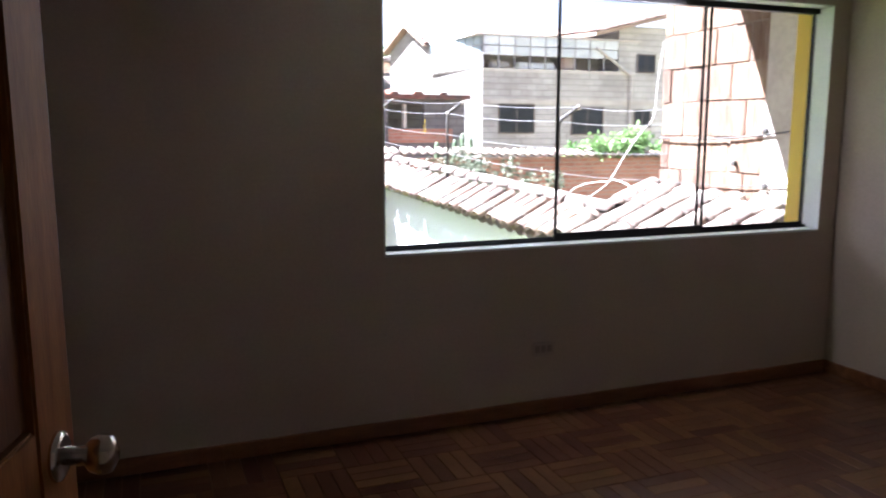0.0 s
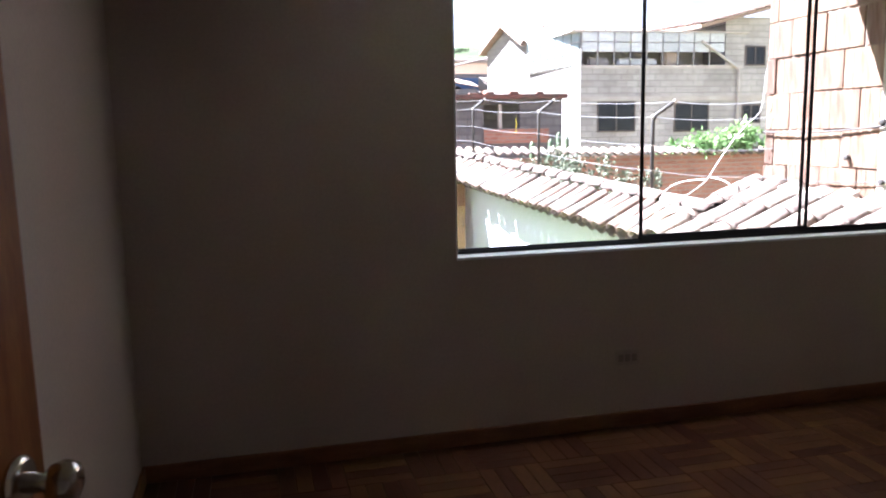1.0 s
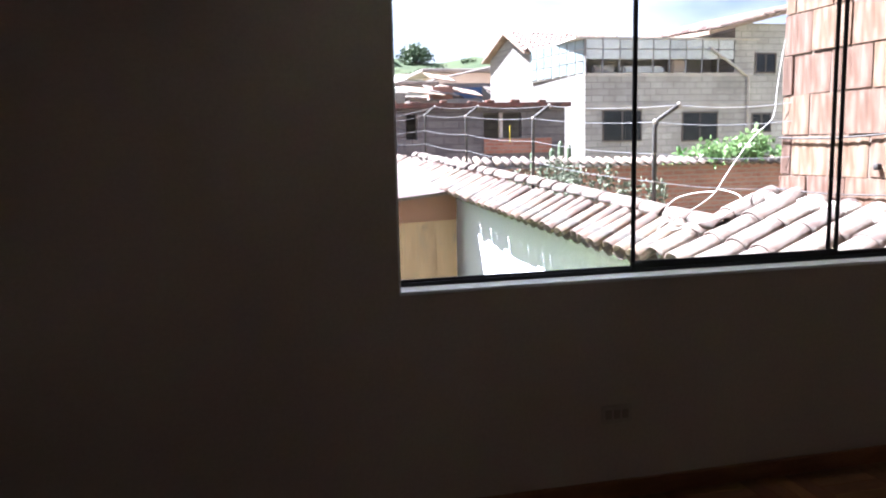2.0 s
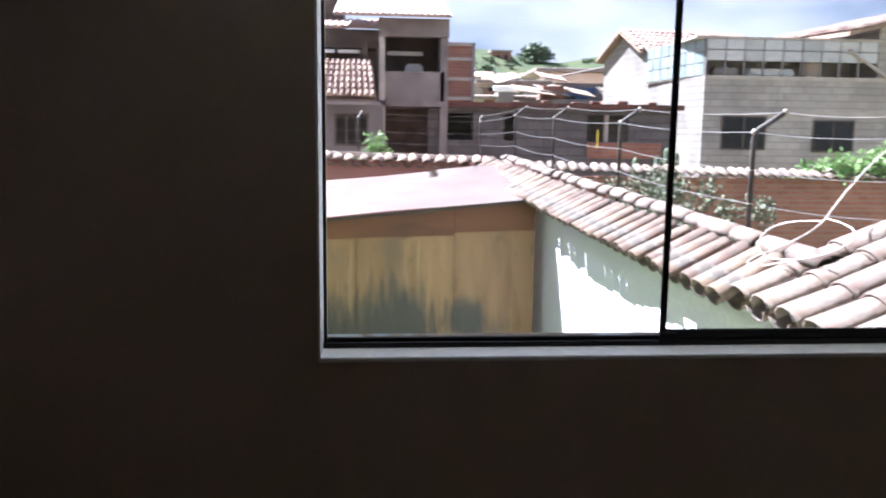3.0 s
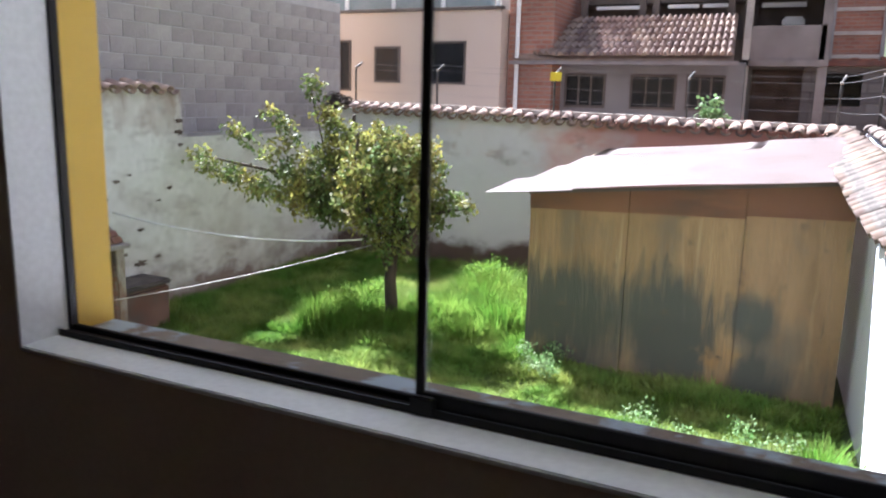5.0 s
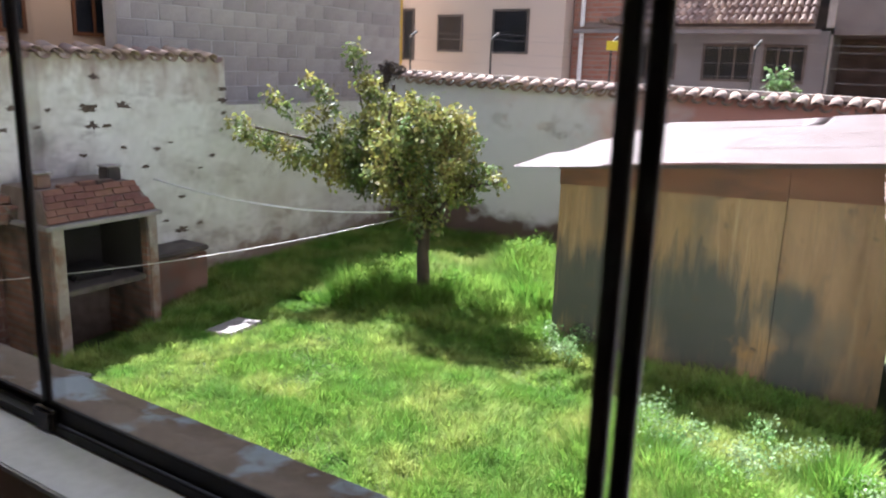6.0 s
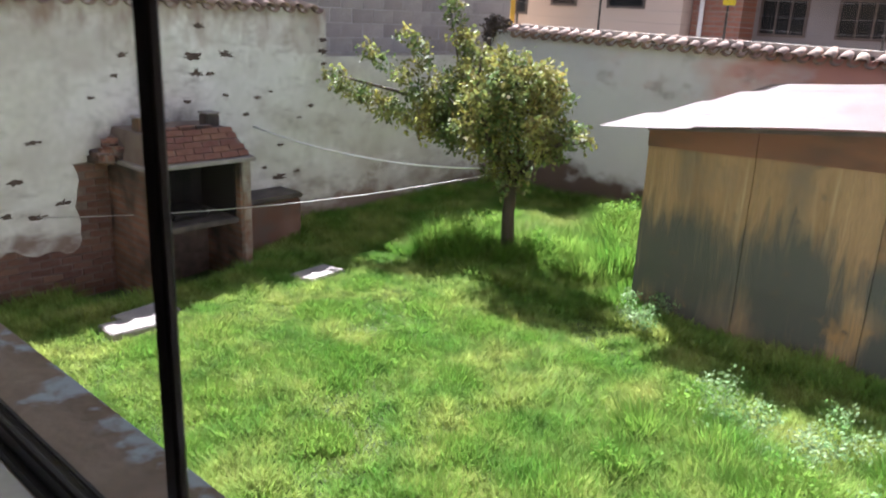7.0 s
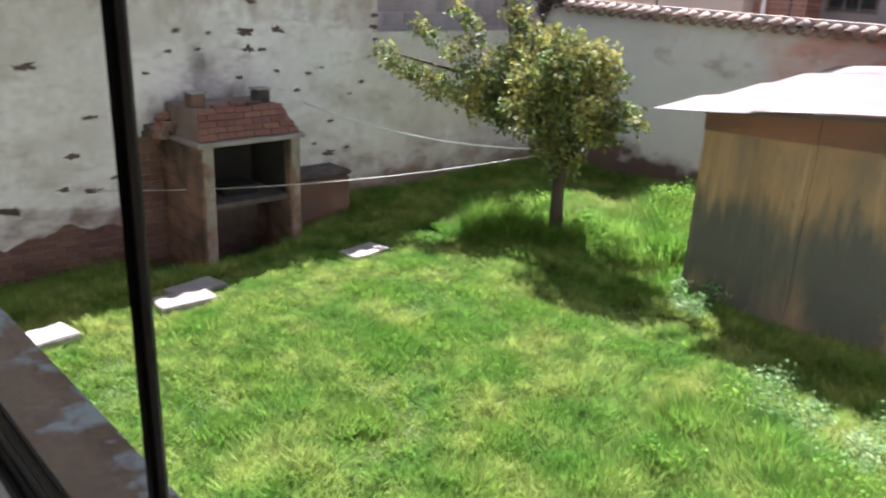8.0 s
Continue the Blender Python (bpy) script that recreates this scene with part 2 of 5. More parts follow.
PLYWOOD = stained(stained(surf("weathered_plywood", (0.245, 0.148, 0.070), (0.335, 0.208, 0.100), 1.6, 0.7, 0.10, 30, stretch=(3, 3, 0.5), vary=0.12),
                          (0.45, 0.33, 0.18), 6.0, (0.58, 0.75), (2.5, 2.5, 0.10)),
                  (0.13, 0.115, 0.085), 1.5, (0.54, 0.78), (1.2, 1.2, 0.5), (-0.3, -1.3, 0.16))
# damp patches with rounded tops
for cx, cz, cr in ((-0.80, -0.95, 0.92), (-1.25, -0.95, 0.75), (0.38, -0.85, 0.84), (0.50, -1.15, 0.70), (1.24, -0.74, 0.42), (1.35, -1.45, 0.50)):
    stained(PLYWOOD, (0.078, 0.078, 0.062), 3.2, (0.66, 1.32), (4.0, 4.0, 0.45), None, (cx, 7.62, cz, cr, 0.90))
stained(PLYWOOD, (0.36, 0.20, 0.07), 5.0, (0.62, 0.95), (1.5, 1.5, 1.5), None, (0.95, 7.62, -1.22, 0.30, 0.40))
stained(PLYWOOD, (0.19, 0.150, 0.090), 8.0, (0.56, 0.74), (3.2, 3.2, 0.14))
stained(PLYWOOD, (0.075, 0.068, 0.052), 5.0, (0.60, 0.78), (1.0, 1.0, 1.4))
# reddish upper plywood band; the eave's shade is put into its dark colour
EAVEBAND = stained(surf("reddish_eave_shade_band", (0.150, 0.062, 0.030), (0.205, 0.094, 0.046), 1.5, 0.7, 0.10, 30, stretch=(0.6, 3, 3)), (0.105, 0.055, 0.032), 1.8, (0.48, 0.66), (0.6, 1, 1.8))
SHEET = surf("pale_corrugated_sheet", (0.24, 0.188, 0.178), (0.30, 0.242, 0.232), 1.5, 0.55, 0.05, 30, vary=0.08, grain=0.05)
BARK = surf("tree_bark", (0.040, 0.030, 0.023), (0.075, 0.058, 0.044), 6.0, 0.95, 0.6, 40, stretch=(1, 1, 0.4))
LEAF = leafy(surf("citrus_leaves", (0.115, 0.16, 0.05), (0.42, 0.36, 0.10), 2.6, 0.6, 0.0, 14, island=0.55, spread=(0.40, 0.70)), 0.30)
WEED = leafy(surf("weed_leaves", (0.12, 0.24, 0.065), (0.27, 0.36, 0.18), 3.0, 0.6, 0.0, 9, island=0.35), 0.35)
SILVERLEAF = surf("silver_shrub_leaves", (0.085, 0.105, 0.062), (0.165, 0.18, 0.125), 1.5, 0.7, 0.0, 9, island=0.4)
DRYLEAF = surf("dry_brown_leaves", (0.055, 0.042, 0.034), (0.12, 0.09, 0.07), 3.0, 0.9, 0.0, 9, island=0.4)
VINE = leafy(surf("vine_leaves", (0.12, 0.23, 0.075), (0.24, 0.33, 0.15), 1.0, 0.5, 0.0, 9, island=0.35), 0.3)
IRON = surf("dark_iron_post", (0.030, 0.028, 0.027), (0.055, 0.049, 0.045), 9.0, 0.7, 0.15, 60)
WIRE = surf("galvanised_wire", (0.24, 0.24, 0.25), (0.32, 0.32, 0.33), 9.0, 0.5, 0.0, 60, metal=0.4)
ROPE = surf("white_cable", (0.46, 0.44, 0.41), (0.54, 0.52, 0.49), 9.0, 0.6, 0.05, 60)
WARN = surf("yellow_warning_plate", (0.80, 0.60, 0.02), (0.86, 0.68, 0.04), 4.0, 0.5, 0.0, 40)
SLAB = surf("concrete_paver", (0.24, 0.215, 0.20), (0.32, 0.29, 0.275), 4.0, 0.9, 0.3, 40)
BBQBRICK = stained(coursed("worn_barbecue_brick", (0.25, 0.12, 0.08), (0.31, 0.16, 0.11), (0.24, 0.19, 0.16), 0.24, 0.09, "x"), (0.06, 0.048, 0.04), 2.4, (0.38, 0.62))
SLABDULL = stained(surf("aged_cement", (0.26, 0.22, 0.19), (0.36, 0.31, 0.27), 4.0, 0.9, 0.3, 40), (0.20, 0.11, 0.07), 3.5, (0.44, 0.62))
MORTARDARK = surf("dark_mortar", (0.15, 0.11, 0.09), (0.22, 0.17, 0.14), 5.0, 0.95, 0.4, 45)
LEAFDARK = surf("dark_tree_leaves", (0.05, 0.085, 0.04), (0.09, 0.13, 0.06), 1.3, 0.6, 0.0, 9, island=0.3)
SOOTGREY = surf("sooty_cement", (0.06, 0.05, 0.045), (0.13, 0.105, 0.09), 5.0, 0.95, 0.3, 40)
SOOT = surf("sooty_firebox", (0.012, 0.011, 0.010), (0.03, 0.027, 0.025), 4.0, 0.95, 0.3, 40)
BEIGE = surf("beige_render", (0.50, 0.40, 0.33), (0.56, 0.46, 0.39), 0.6, 0.85, 0.08, 30, grain=0.05)
ORANGE = surf("ochre_house_paint", (0.52, 0.33, 0.20), (0.58, 0.39, 0.25), 0.7, 0.85, 0.08, 30, grain=0.05)
DARKGLASS = surf("dark_window_glass", (0.008, 0.009, 0.011), (0.018, 0.020, 0.024), 1.5, 0.2, 0.0, 20, spec=0.25)
DARKWOOD = surf("dark_timber", (0.075, 0.060, 0.052), (0.13, 0.105, 0.092), 3.0, 0.8, 0.2, 30)
PALEGLASS = surf("pale_glass_block", (0.20, 0.25, 0.26), (0.27, 0.32, 0.325), 2.0, 0.25, 0.0, 20, vary=0.12)
# opaque panel; the glow of light from behind is put into its pale colour
PANEL = surf("backlit_tone_gallery_panel", (0.34, 0.35, 0.365), (0.46, 0.47, 0.48), 0.8, 0.5, 0.0, 20, vary=0.12)
SALMON = surf("salmon_metal_roof", (0.36, 0.255, 0.22), (0.43, 0.32, 0.285), 1.0, 0.6, 0.05, 30)
BLUETARP = surf("blue_tarpaulin", (0.05, 0.11, 0.24), (0.09, 0.16, 0.30), 2.0, 0.5, 0.1, 20)
HILL = surf("green_hillside", (0.020, 0.042, 0.010), (0.048, 0.066, 0.019), 0.16, 0.95, 0.0, 0.4)
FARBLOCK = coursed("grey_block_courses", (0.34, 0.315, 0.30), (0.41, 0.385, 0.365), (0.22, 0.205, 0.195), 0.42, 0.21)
# darker copy of the block for sun-facing walls, colour lowered against the sun
FARBLOCKX = coursed("sun_side_block_courses", (0.20, 0.185, 0.175), (0.235, 0.22, 0.208), (0.13, 0.122, 0.115), 0.42, 0.21, "x")
DARKBLOCK = coursed("dark_block_courses", (0.100, 0.094, 0.097), (0.145, 0.137, 0.138), (0.065, 0.060, 0.060), 0.42, 0.21)
FARBRICK = coursed("red_brick_courses", (0.26, 0.105, 0.07), (0.32, 0.145, 0.10), (0.25, 0.20, 0.17), 0.26, 0.10)
BLOCKMORTAR = surf("pale_block_mortar", (0.50, 0.47, 0.45), (0.60, 0.57, 0.54), 5.0, 0.95, 0.4, 45)
FARSHEET = surf("dull_roof_sheet", (0.15, 0.125, 0.115), (0.26, 0.225, 0.205), 0.6, 0.7, 0.1, 20)
WHITE = surf("white_paint", (0.72, 0.72, 0.71), (0.80, 0.80, 0.79), 2.0, 0.6, 0.03, 40, grain=0.05)


# ---- building helpers ----
def thing(name, base, label, category, group="", kind=""):
    ob = new(name)
    ob.location = base
    ob.empty_display_size = 0.1
    return tagged(ob, label, category, group, kind)


def mesh_ob(name, bm, material, smooth=False):
    me = bpy.data.meshes.new(name)
    bm.normal_update()
    bm.to_mesh(me)
    bm.free()
    if smooth:
        for p in me.polygons:
            p.use_smooth = True
    me.materials.append(material)
    return new(name, me)


def part(name, bm, material, parent, label="", smooth=False):
    """Links a bmesh in world coordinates as one mesh under a thing or a part."""
    ob = mesh_ob(name, bm, material, smooth)
    ob.parent = parent
    if parent.parent is None:
        ob.matrix_parent_inverse = Matrix.Translation(parent.location).inverted()
    return tagged(ob, label)


def piece(name, me, parent, m):
    """One more object on a shared mesh, at the world pose m, under a part or a thing."""
    ob = new(name, me)
    ob.parent = parent
    if parent.parent is None:
        ob.matrix_parent_inverse = Matrix.Translation(parent.location).inverted()
    ob.matrix_basis = m
    return ob


def shared(name, bm, material, smooth=False):
    me = bpy.data.meshes.new(name)
    bm.normal_update()
    bm.to_mesh(me)
    bm.free()
    if smooth:
        for p in me.polygons:
            p.use_smooth = True
    me.materials.append(material)
    return me


def structure(name, bm, material, label, smooth=False):
    return tagged(mesh_ob(name, bm, material, smooth), label, name.split("_")[0], kind="structure")


def box(bm, a, b, m=None):
    """An axis-aligned box between two corners, moved by m."""
    x0, y0, z0 = (min(p, q) for p, q in zip(a, b))
    x1, y1, z1 = (max(p, q) for p, q in zip(a, b))
    v = [bm.verts.new(p) for p in ((x0, y0, z0), (x1, y0, z0), (x1, y1, z0), (x0, y1, z0), (x0, y0, z1), (x1, y0, z1), (x1, y1, z1), (x0, y1, z1))]
    for f in ((3, 2, 1, 0), (4, 5, 6, 7), (0, 1, 5, 4), (1, 2, 6, 5), (2, 3, 7, 6), (3, 0, 4, 7)):
        bm.faces.new([v[i] for i in f])
    if m:
        for q in v:
            q.co = m @ q.co
    return bm


def boxes(*pairs):
    bm = bmesh.new()
    for a, b in pairs:
        box(bm, a, b)
    return bm


def bevelled(a, b, width=0.006, segments=2):
    bm = box(bmesh.new(), a, b)
    bmesh.ops.bevel(bm, geom=bm.edges[:], offset=width, segments=segments, affect="EDGES")
    return bm


def prism(bm, outline, push):
    """A solid from a planar outline pushed along a vector."""
    push = Vector(push)
    lo = [bm.verts.new(p) for p in outline]
    hi = [bm.verts.new(Vector(p) + push) for p in outline]
    bm.faces.new(lo[::-1])
    bm.faces.new(hi)
    k = len(lo)
    for i in range(k):
        bm.faces.new((lo[i], lo[(i + 1) % k], hi[(i + 1) % k], hi[i]))
    bmesh.ops.recalc_face_normals(bm, faces=bm.faces[:])
    return bm


def tube(bm, points, radii, sides=6):
    """A round bar along points; radii one number or one a point."""
    pts = [Vector(p) for p in points]
    if not isinstance(radii, (list, tuple)):
        radii = [radii] * len(pts)
    rings = []
    for i, p in enumerate(pts):
        d = (pts[min(i + 1, len(pts) - 1)] - pts[max(i - 1, 0)]).normalized()
        a = d.orthogonal().normalized() if i == 0 else (rings_a - d * rings_a.dot(d)).normalized()
        rings_a = a
        c = d.cross(a)
        rings.append([bm.verts.new(p + (a * math.cos(2 * math.pi * k / sides) + c * math.sin(2 * math.pi * k / sides)) * radii[i]) for k in range(sides)])
    for r, s in zip(rings, rings[1:]):
        for k in range(sides):
            bm.faces.new((r[k], r[(k + 1) % sides], s[(k + 1) % sides], s[k]))
    bm.faces.new(rings[0][::-1])
    bm.faces.new(rings[-1])
    return bm


def sag(a, b, drop, n=8):
    a, b = Vector(a), Vector(b)
    return [a.lerp(b, i / n) - Vector((0, 0, drop * 4 * (i / n) * (1 - i / n))) for i in range(n + 1)]


def tile_mesh(name, length, r0, r1, material, up=True, sides=6, thick=0.014):
    """A half-round tapered roof tile; local +y runs up the slope."""
    bm = bmesh.new()
    rows = []
    for r, y in ((r0, 0.0), (r1, length)):
        for rr in (r, r - thick):
            ring = []
            for k in range(sides + 1):
                a = math.pi * k / sides
                z = math.sin(a) * rr * 0.8
                ring.append(bm.verts.new((-math.cos(a) * rr, y, z if up else -z)))
            rows.append(ring)
    o0, i0, o1, i1 = rows
    for k in range(sides):
        bm.faces.new((o0[k], o0[k + 1], o1[k + 1], o1[k]))
        bm.faces.new((i0[k + 1], i0[k], i1[k], i1[k + 1]))
        bm.faces.new((o0[k + 1], o0[k], i0[k], i0[k + 1]))
        bm.faces.new((o1[k], o1[k + 1], i1[k + 1], i1[k]))
    for k in (0, sides):
        bm.faces.new((o0[k], o1[k], i1[k], i0[k]))
    bmesh.ops.recalc_face_normals(bm, faces=bm.faces[:])
    return shared(name, bm, material, True)


def frame_of(origin, along_y, normal):
    """A pose whose y axis is along_y and whose z axis is close to normal."""
    y = Vector(along_y).normalized()
    x = y.cross(Vector(normal)).normalized()
    z = x.cross(y)
    m = Matrix((x, y, z)).transposed().to_4x4()
    m.translation = origin
    return m


rng = random.Random(7)


def leaf_cloud(centres, count, size, seed, shell=0.55, droop=0.3):
    """A mesh of many small folded leaves round ellipsoids (centre, radii)."""
    r = np.random.RandomState(seed)
    weights = np.array([a[0] * a[1] * a[2] for _, a in centres]) ** 0.75
    pick = r.choice(len(centres), count, p=weights / weights.sum())
    c = np.array([p for p, _ in centres])[pick]
    a = np.array([q for _, q in centres])[pick]
    d = r.normal(size=(count, 3))
    d /= np.linalg.norm(d, axis=1)[:, None]
    rad = shell + (1 - shell) * r.rand(count) ** 0.6
    lump = 1 + 0.22 * np.sin(d[:, 0] * 7 + seed) * np.sin(d[:, 1] * 6 + 2) + 0.15 * np.sin(d[:, 2] * 9 + seed)
    pos = c + d * a * (rad * lump)[:, None]
    ax = r.normal(size=(count, 3)) + np.array([0, 0, -droop])
    ax /= np.linalg.norm(ax, axis=1)[:, None]
    side = np.cross(ax, r.normal(size=(count, 3)))
    side /= np.linalg.norm(side, axis=1)[:, None]
    s = size * (0.6 + 0.8 * r.rand(count))[:, None]
    v = np.stack([pos, pos + ax * s * 0.5 + side * s * 0.28, pos + ax * s, pos + ax * s * 0.5 - side * s * 0.28], 1).reshape(-1, 3)
    f = np.arange(count * 4).reshape(-1, 4)
    me = bpy.data.meshes.new("leaves")
    me.from_pydata(v.tolist(), [], f.tolist())
    return me


def under(name, me, material, parent, label=""):
    me.materials.append(material)
    ob = new(name, me)
    ob.parent = parent
    if parent.parent is None:
        ob.matrix_parent_inverse = Matrix.Translation(parent.location).inverted()
    return tagged(ob, label)


# ---- the room ----
XL, XR, YB, ZC = -1.50, 3.01, -4.30, 2.40      # left wall, right wall, back wall, ceiling
WX0, WX1, WZ0, WZ1 = 0.0, 2.87, 0.95, 2.32     # the window's opening
WT = 0.27                                      # outer wall's thickness
GZ = -1.65                                     # the garden's ground

structure("floor", boxes(((XL - 1.8, YB - 0.2, -0.20), (XR + 0.2, 0.0, -0.012))), BASEWOOD, "dark brown parquet floor of the empty room")
structure("ceiling", boxes(((XL - 1.8, YB - 0.2, ZC), (XR + 0.2, WT, ZC + 0.15))), CEIL, "plain white painted ceiling")
structure("wall_window", boxes(((XL - 0.2, 0, -0.2), (WX0, WT - 0.006, ZC)), ((WX1, 0, -0.2), (XR + 0.2, WT - 0.006, ZC)),
                               ((WX0, 0, -0.2), (WX1, WT - 0.006, WZ0)), ((WX0, 0, WZ1), (WX1, WT - 0.006, ZC))), PAINT, "cream painted wall below and beside the wide window")
structure("wall_right", boxes(((XR, YB, 0), (XR + 0.15, 0, ZC))), PAINT, "cream painted side wall of the room")
structure("wall_back", boxes(((XL - 1.8, YB - 0.15, 0), (XR + 0.15, YB, ZC))), PAINT, "cream painted back wall of the room")
DY0, DY1 = -4.22, -3.34                        # the doorway in the left wall
structure("wall_left", boxes(((XL - 0.12, DY1, 0), (XL, 0, ZC)), ((XL - 0.12, YB, 0), (XL, DY0, ZC)), ((XL - 0.12, DY0, 2.08), (XL, DY1, ZC))), PAINT, "cream painted side wall with a doorway")
structure("wall_hall", boxes(((XL - 1.8, YB, 0), (XL - 1.65, -2.2, ZC)), ((XL - 1.65, -2.35, 0), (XL - 0.12, -2.2, ZC))), PAINT, "plain painted wall of the hall beyond the doorway")
base = thing("baseboard", (0, 0, 0), "brown varnished wooden baseboard along the walls", "baseboard", kind="structure")
for a, b in (((XL, -0.016, 0), (XR, -0.0, 0.082)), ((XL, DY1 + 0.07, 0), (XL + 0.016, -0.016, 0.082)), ((XR - 0.016, YB, 0), (XR, -0.016, 0.082))):
    part("board", bevelled(a, b, 0.004, 1), BASEWOOD, base)

# outer skin of the house round the window, its sill and its eaves
structure("wall_outside", boxes(((XL - 6, WT - 0.004, WZ0 - 0.03), (WX0 - 0.0, WT + 0.006, 3.3)), ((WX1, WT - 0.004, WZ0 - 0.03), (XR + 0.2, WT + 0.006, 3.3)),
                                ((WX0, WT - 0.004, WZ1), (WX1, WT + 0.006, 3.3)),
                                ((WX0 - 0.004, 0.154, WZ0), (WX0 + 0.004, WT, WZ1)), ((WX1 - 0.004, 0.154, WZ0), (WX1 + 0.004, WT, WZ1))), YELLOW, "yellow painted outside of the house round the window")
# unseen lower facade, coloured grey to keep yellow bounce off the tiles
structure("wall_outside_lower", boxes(((XL - 6, WT - 0.004, GZ - 0.2), (XR + 0.2, WT + 0.006, WZ0 - 0.03))), CONCRETE, "unseen wall under the window, made grey to cut yellow bounce light")
# unseen slab; its depth is set to cast the brick wall's shadow edge
structure("eaves", boxes(((XL - 6, WT, 2.66), (XR + 0.4, 1.56, 2.82))), CONCRETE, "unseen concrete roof slab, sized for the shadow it casts on the brick house")

window = thing("window_1", (1.43, 0.1, WZ0), "wide sliding window with black aluminium frame and clear panes", "window", kind="structure")
part("reveal", boxes(((WX0 - 0.004, -0.003, WZ0), (WX0 + 0.003, 0.130, WZ1)), ((WX1 - 0.003, -0.003, WZ0), (WX1 + 0.004, 0.130, WZ1)), ((WX0, -0.003, WZ1 - 0.003), (WX1, 0.172, WZ1 + 0.004))), SILLWHITE, window, "white painted window reveal")
part("window_sill", bevelled((WX0 - 0.003, -0.005, WZ0 - 0.010), (WX1 + 0.003, 0.099, WZ0 + 0.004), 0.003), SILLWHITE, window, "white painted inner sill")
part("outer_sill", bevelled((WX0 - 0.02, 0.156, WZ0 - 0.06), (WX1 + 0.02, 0.28, WZ0 + 0.002), 0.006), LEDGE, window, "worn cement outer sill with flaking bluish paint")
part("bottom_track", boxes(((WX0, 0.100, WZ0 + 0.004), (WX1, 0.155, WZ0 + 0.012)), ((WX0, 0.100, WZ0 + 0.012), (WX1, 0.104, WZ0 + 0.020)), ((WX0, 0.134, WZ0 + 0.012), (WX1, 0.138, WZ0 + 0.017)), ((WX0, 0.150, WZ0 + 0.012), (WX1, 0.155, WZ0 + 0.018))), ALU, window, "black aluminium double track")
part("top_track", boxes(((WX0, 0.100, WZ1 - 0.035), (WX1, 0.155, WZ1 - 0.003))), ALU, window, "black aluminium top track")
part("jamb_profile", boxes(((WX0 + 0.001, 0.131, WZ0 + 0.016), (WX0 + 0.012, 0.153, WZ1 - 0.03))), ALU, window)
part("jamb_profile", boxes(((WX1 - 0.012, 0.131, WZ0 + 0.016), (WX1 - 0.001, 0.153, WZ1 - 0.03))), ALU, window)


def sash(x0, x1, y, rail, left, right):
    """A pane with its rails and stiles; rail: the bottom rail's height."""
    p = part("pane", boxes(((x0 + 0.004, y - 0.003, WZ0 + 0.02), (x1 - 0.004, y + 0.003, WZ1 - 0.03))), GLASS, window, "clear glass pane")
    p.visible_shadow = False
    part("bottom_rail", bevelled((x0, y - 0.006, WZ0 + 0.017), (x1, y + 0.006, WZ0 + 0.017 + rail), 0.003, 1), ALU, p)
    if left:
        part("stile", bevelled((x0, y - 0.006, WZ0 + 0.018), (x0 + left, y + 0.006, WZ1 - 0.03), 0.003, 1), ALU, p)
    if right:
        part("stile", bevelled((x1 - right, y - 0.006, WZ0 + 0.018), (x1, y + 0.006, WZ1 - 0.03), 0.003, 1), ALU, p)


sash(0.014, 1.046, 0.140, 0.010, 0, 0)
sash(1.024, 2.056, 0.115, 0.034, 0.020, 0.020)
sash(2.0055, 2.856, 0.128, 0.022, 0.020, 0)
part("roller_stop", bevelled((1.02, 0.092, WZ0 + 0.005), (1.075, 0.108, WZ0 + 0.045), 0.004), ALU, window, "black plastic roller stop")

outlet = thing("power_outlet", (0.905, 0, 0.375), "small rectangular wall outlet plate low on the wall", "outlet")
part("plate", bevelled((0.835, -0.012, 0.335), (0.975, 0.0, 0.415), 0.005), PLATE, outlet)
for k in range(3):
    part("socket", bevelled((0.852 + k * 0.038, -0.015, 0.355), (0.882 + k * 0.038, -0.011, 0.395), 0.002, 1), PLATEDARK, outlet, "dark socket insert")

# the open door, swung back towards the left wall
DH, DF = Vector((XL + 0.04, DY1 + 0.02, 0.0)), Vector((-1.240, -2.48, 0.0))
door = thing("door_1", DH, "open varnished wooden panel door with round steel knob", "door", kind="structure")
dm = frame_of(DH, DF - DH, (0, 0, 1))
DW = (DF - DH).length


def door_part(name, a, b, mat, label="", bevel=0.004):
    bm = bevelled(a, b, bevel, 2)
    bm.transform(dm)
    return part(name, bm, mat, door, label)


door_part("stile", (-0.02, 0, 0.01), (0.02, 0.12, 2.05), DOORWOOD)
door_part("stile", (-0.02, DW - 0.12, 0.01), (0.02, DW, 2.05), DOORWOOD)
for z0, z1 in ((0.01, 0.22), (1.02, 1.20), (1.93, 2.05)):
    door_part("rail", (-0.018, 0.12, z0), (0.018, DW - 0.12, z1), DOORWOOD)
for z0, z1 in ((0.22, 1.02), (1.20, 1.93)):
    door_part("panel", (-0.008, 0.12, z0), (0.008, DW - 0.12, z1), DOORDARK, "recessed dark wood panel")
    door_part("raised_field", (-0.013, 0.19, z0 + 0.07), (0.013, DW - 0.19, z1 - 0.07), DOORDARK, "", 0.012)
lock = Vector((0, DW - 0.065, 1.142))
bm = bmesh.new()
tube(bm, [dm @ (lock + Vector((x, 0, 0))) for x in (0.018, 0.026, 0.030)], [0.034, 0.034, 0.026], 20)
tube(bm, [dm @ (lock + Vector((x, 0, 0))) for x in (0.028, 0.056, 0.064, 0.078, 0.091, 0.097)], [0.013, 0.013, 0.023, 0.028, 0.025, 0.014], 20)
part("door_knob", bm, CHROME, door, "round polished steel knob", True)
bm = bmesh.new()
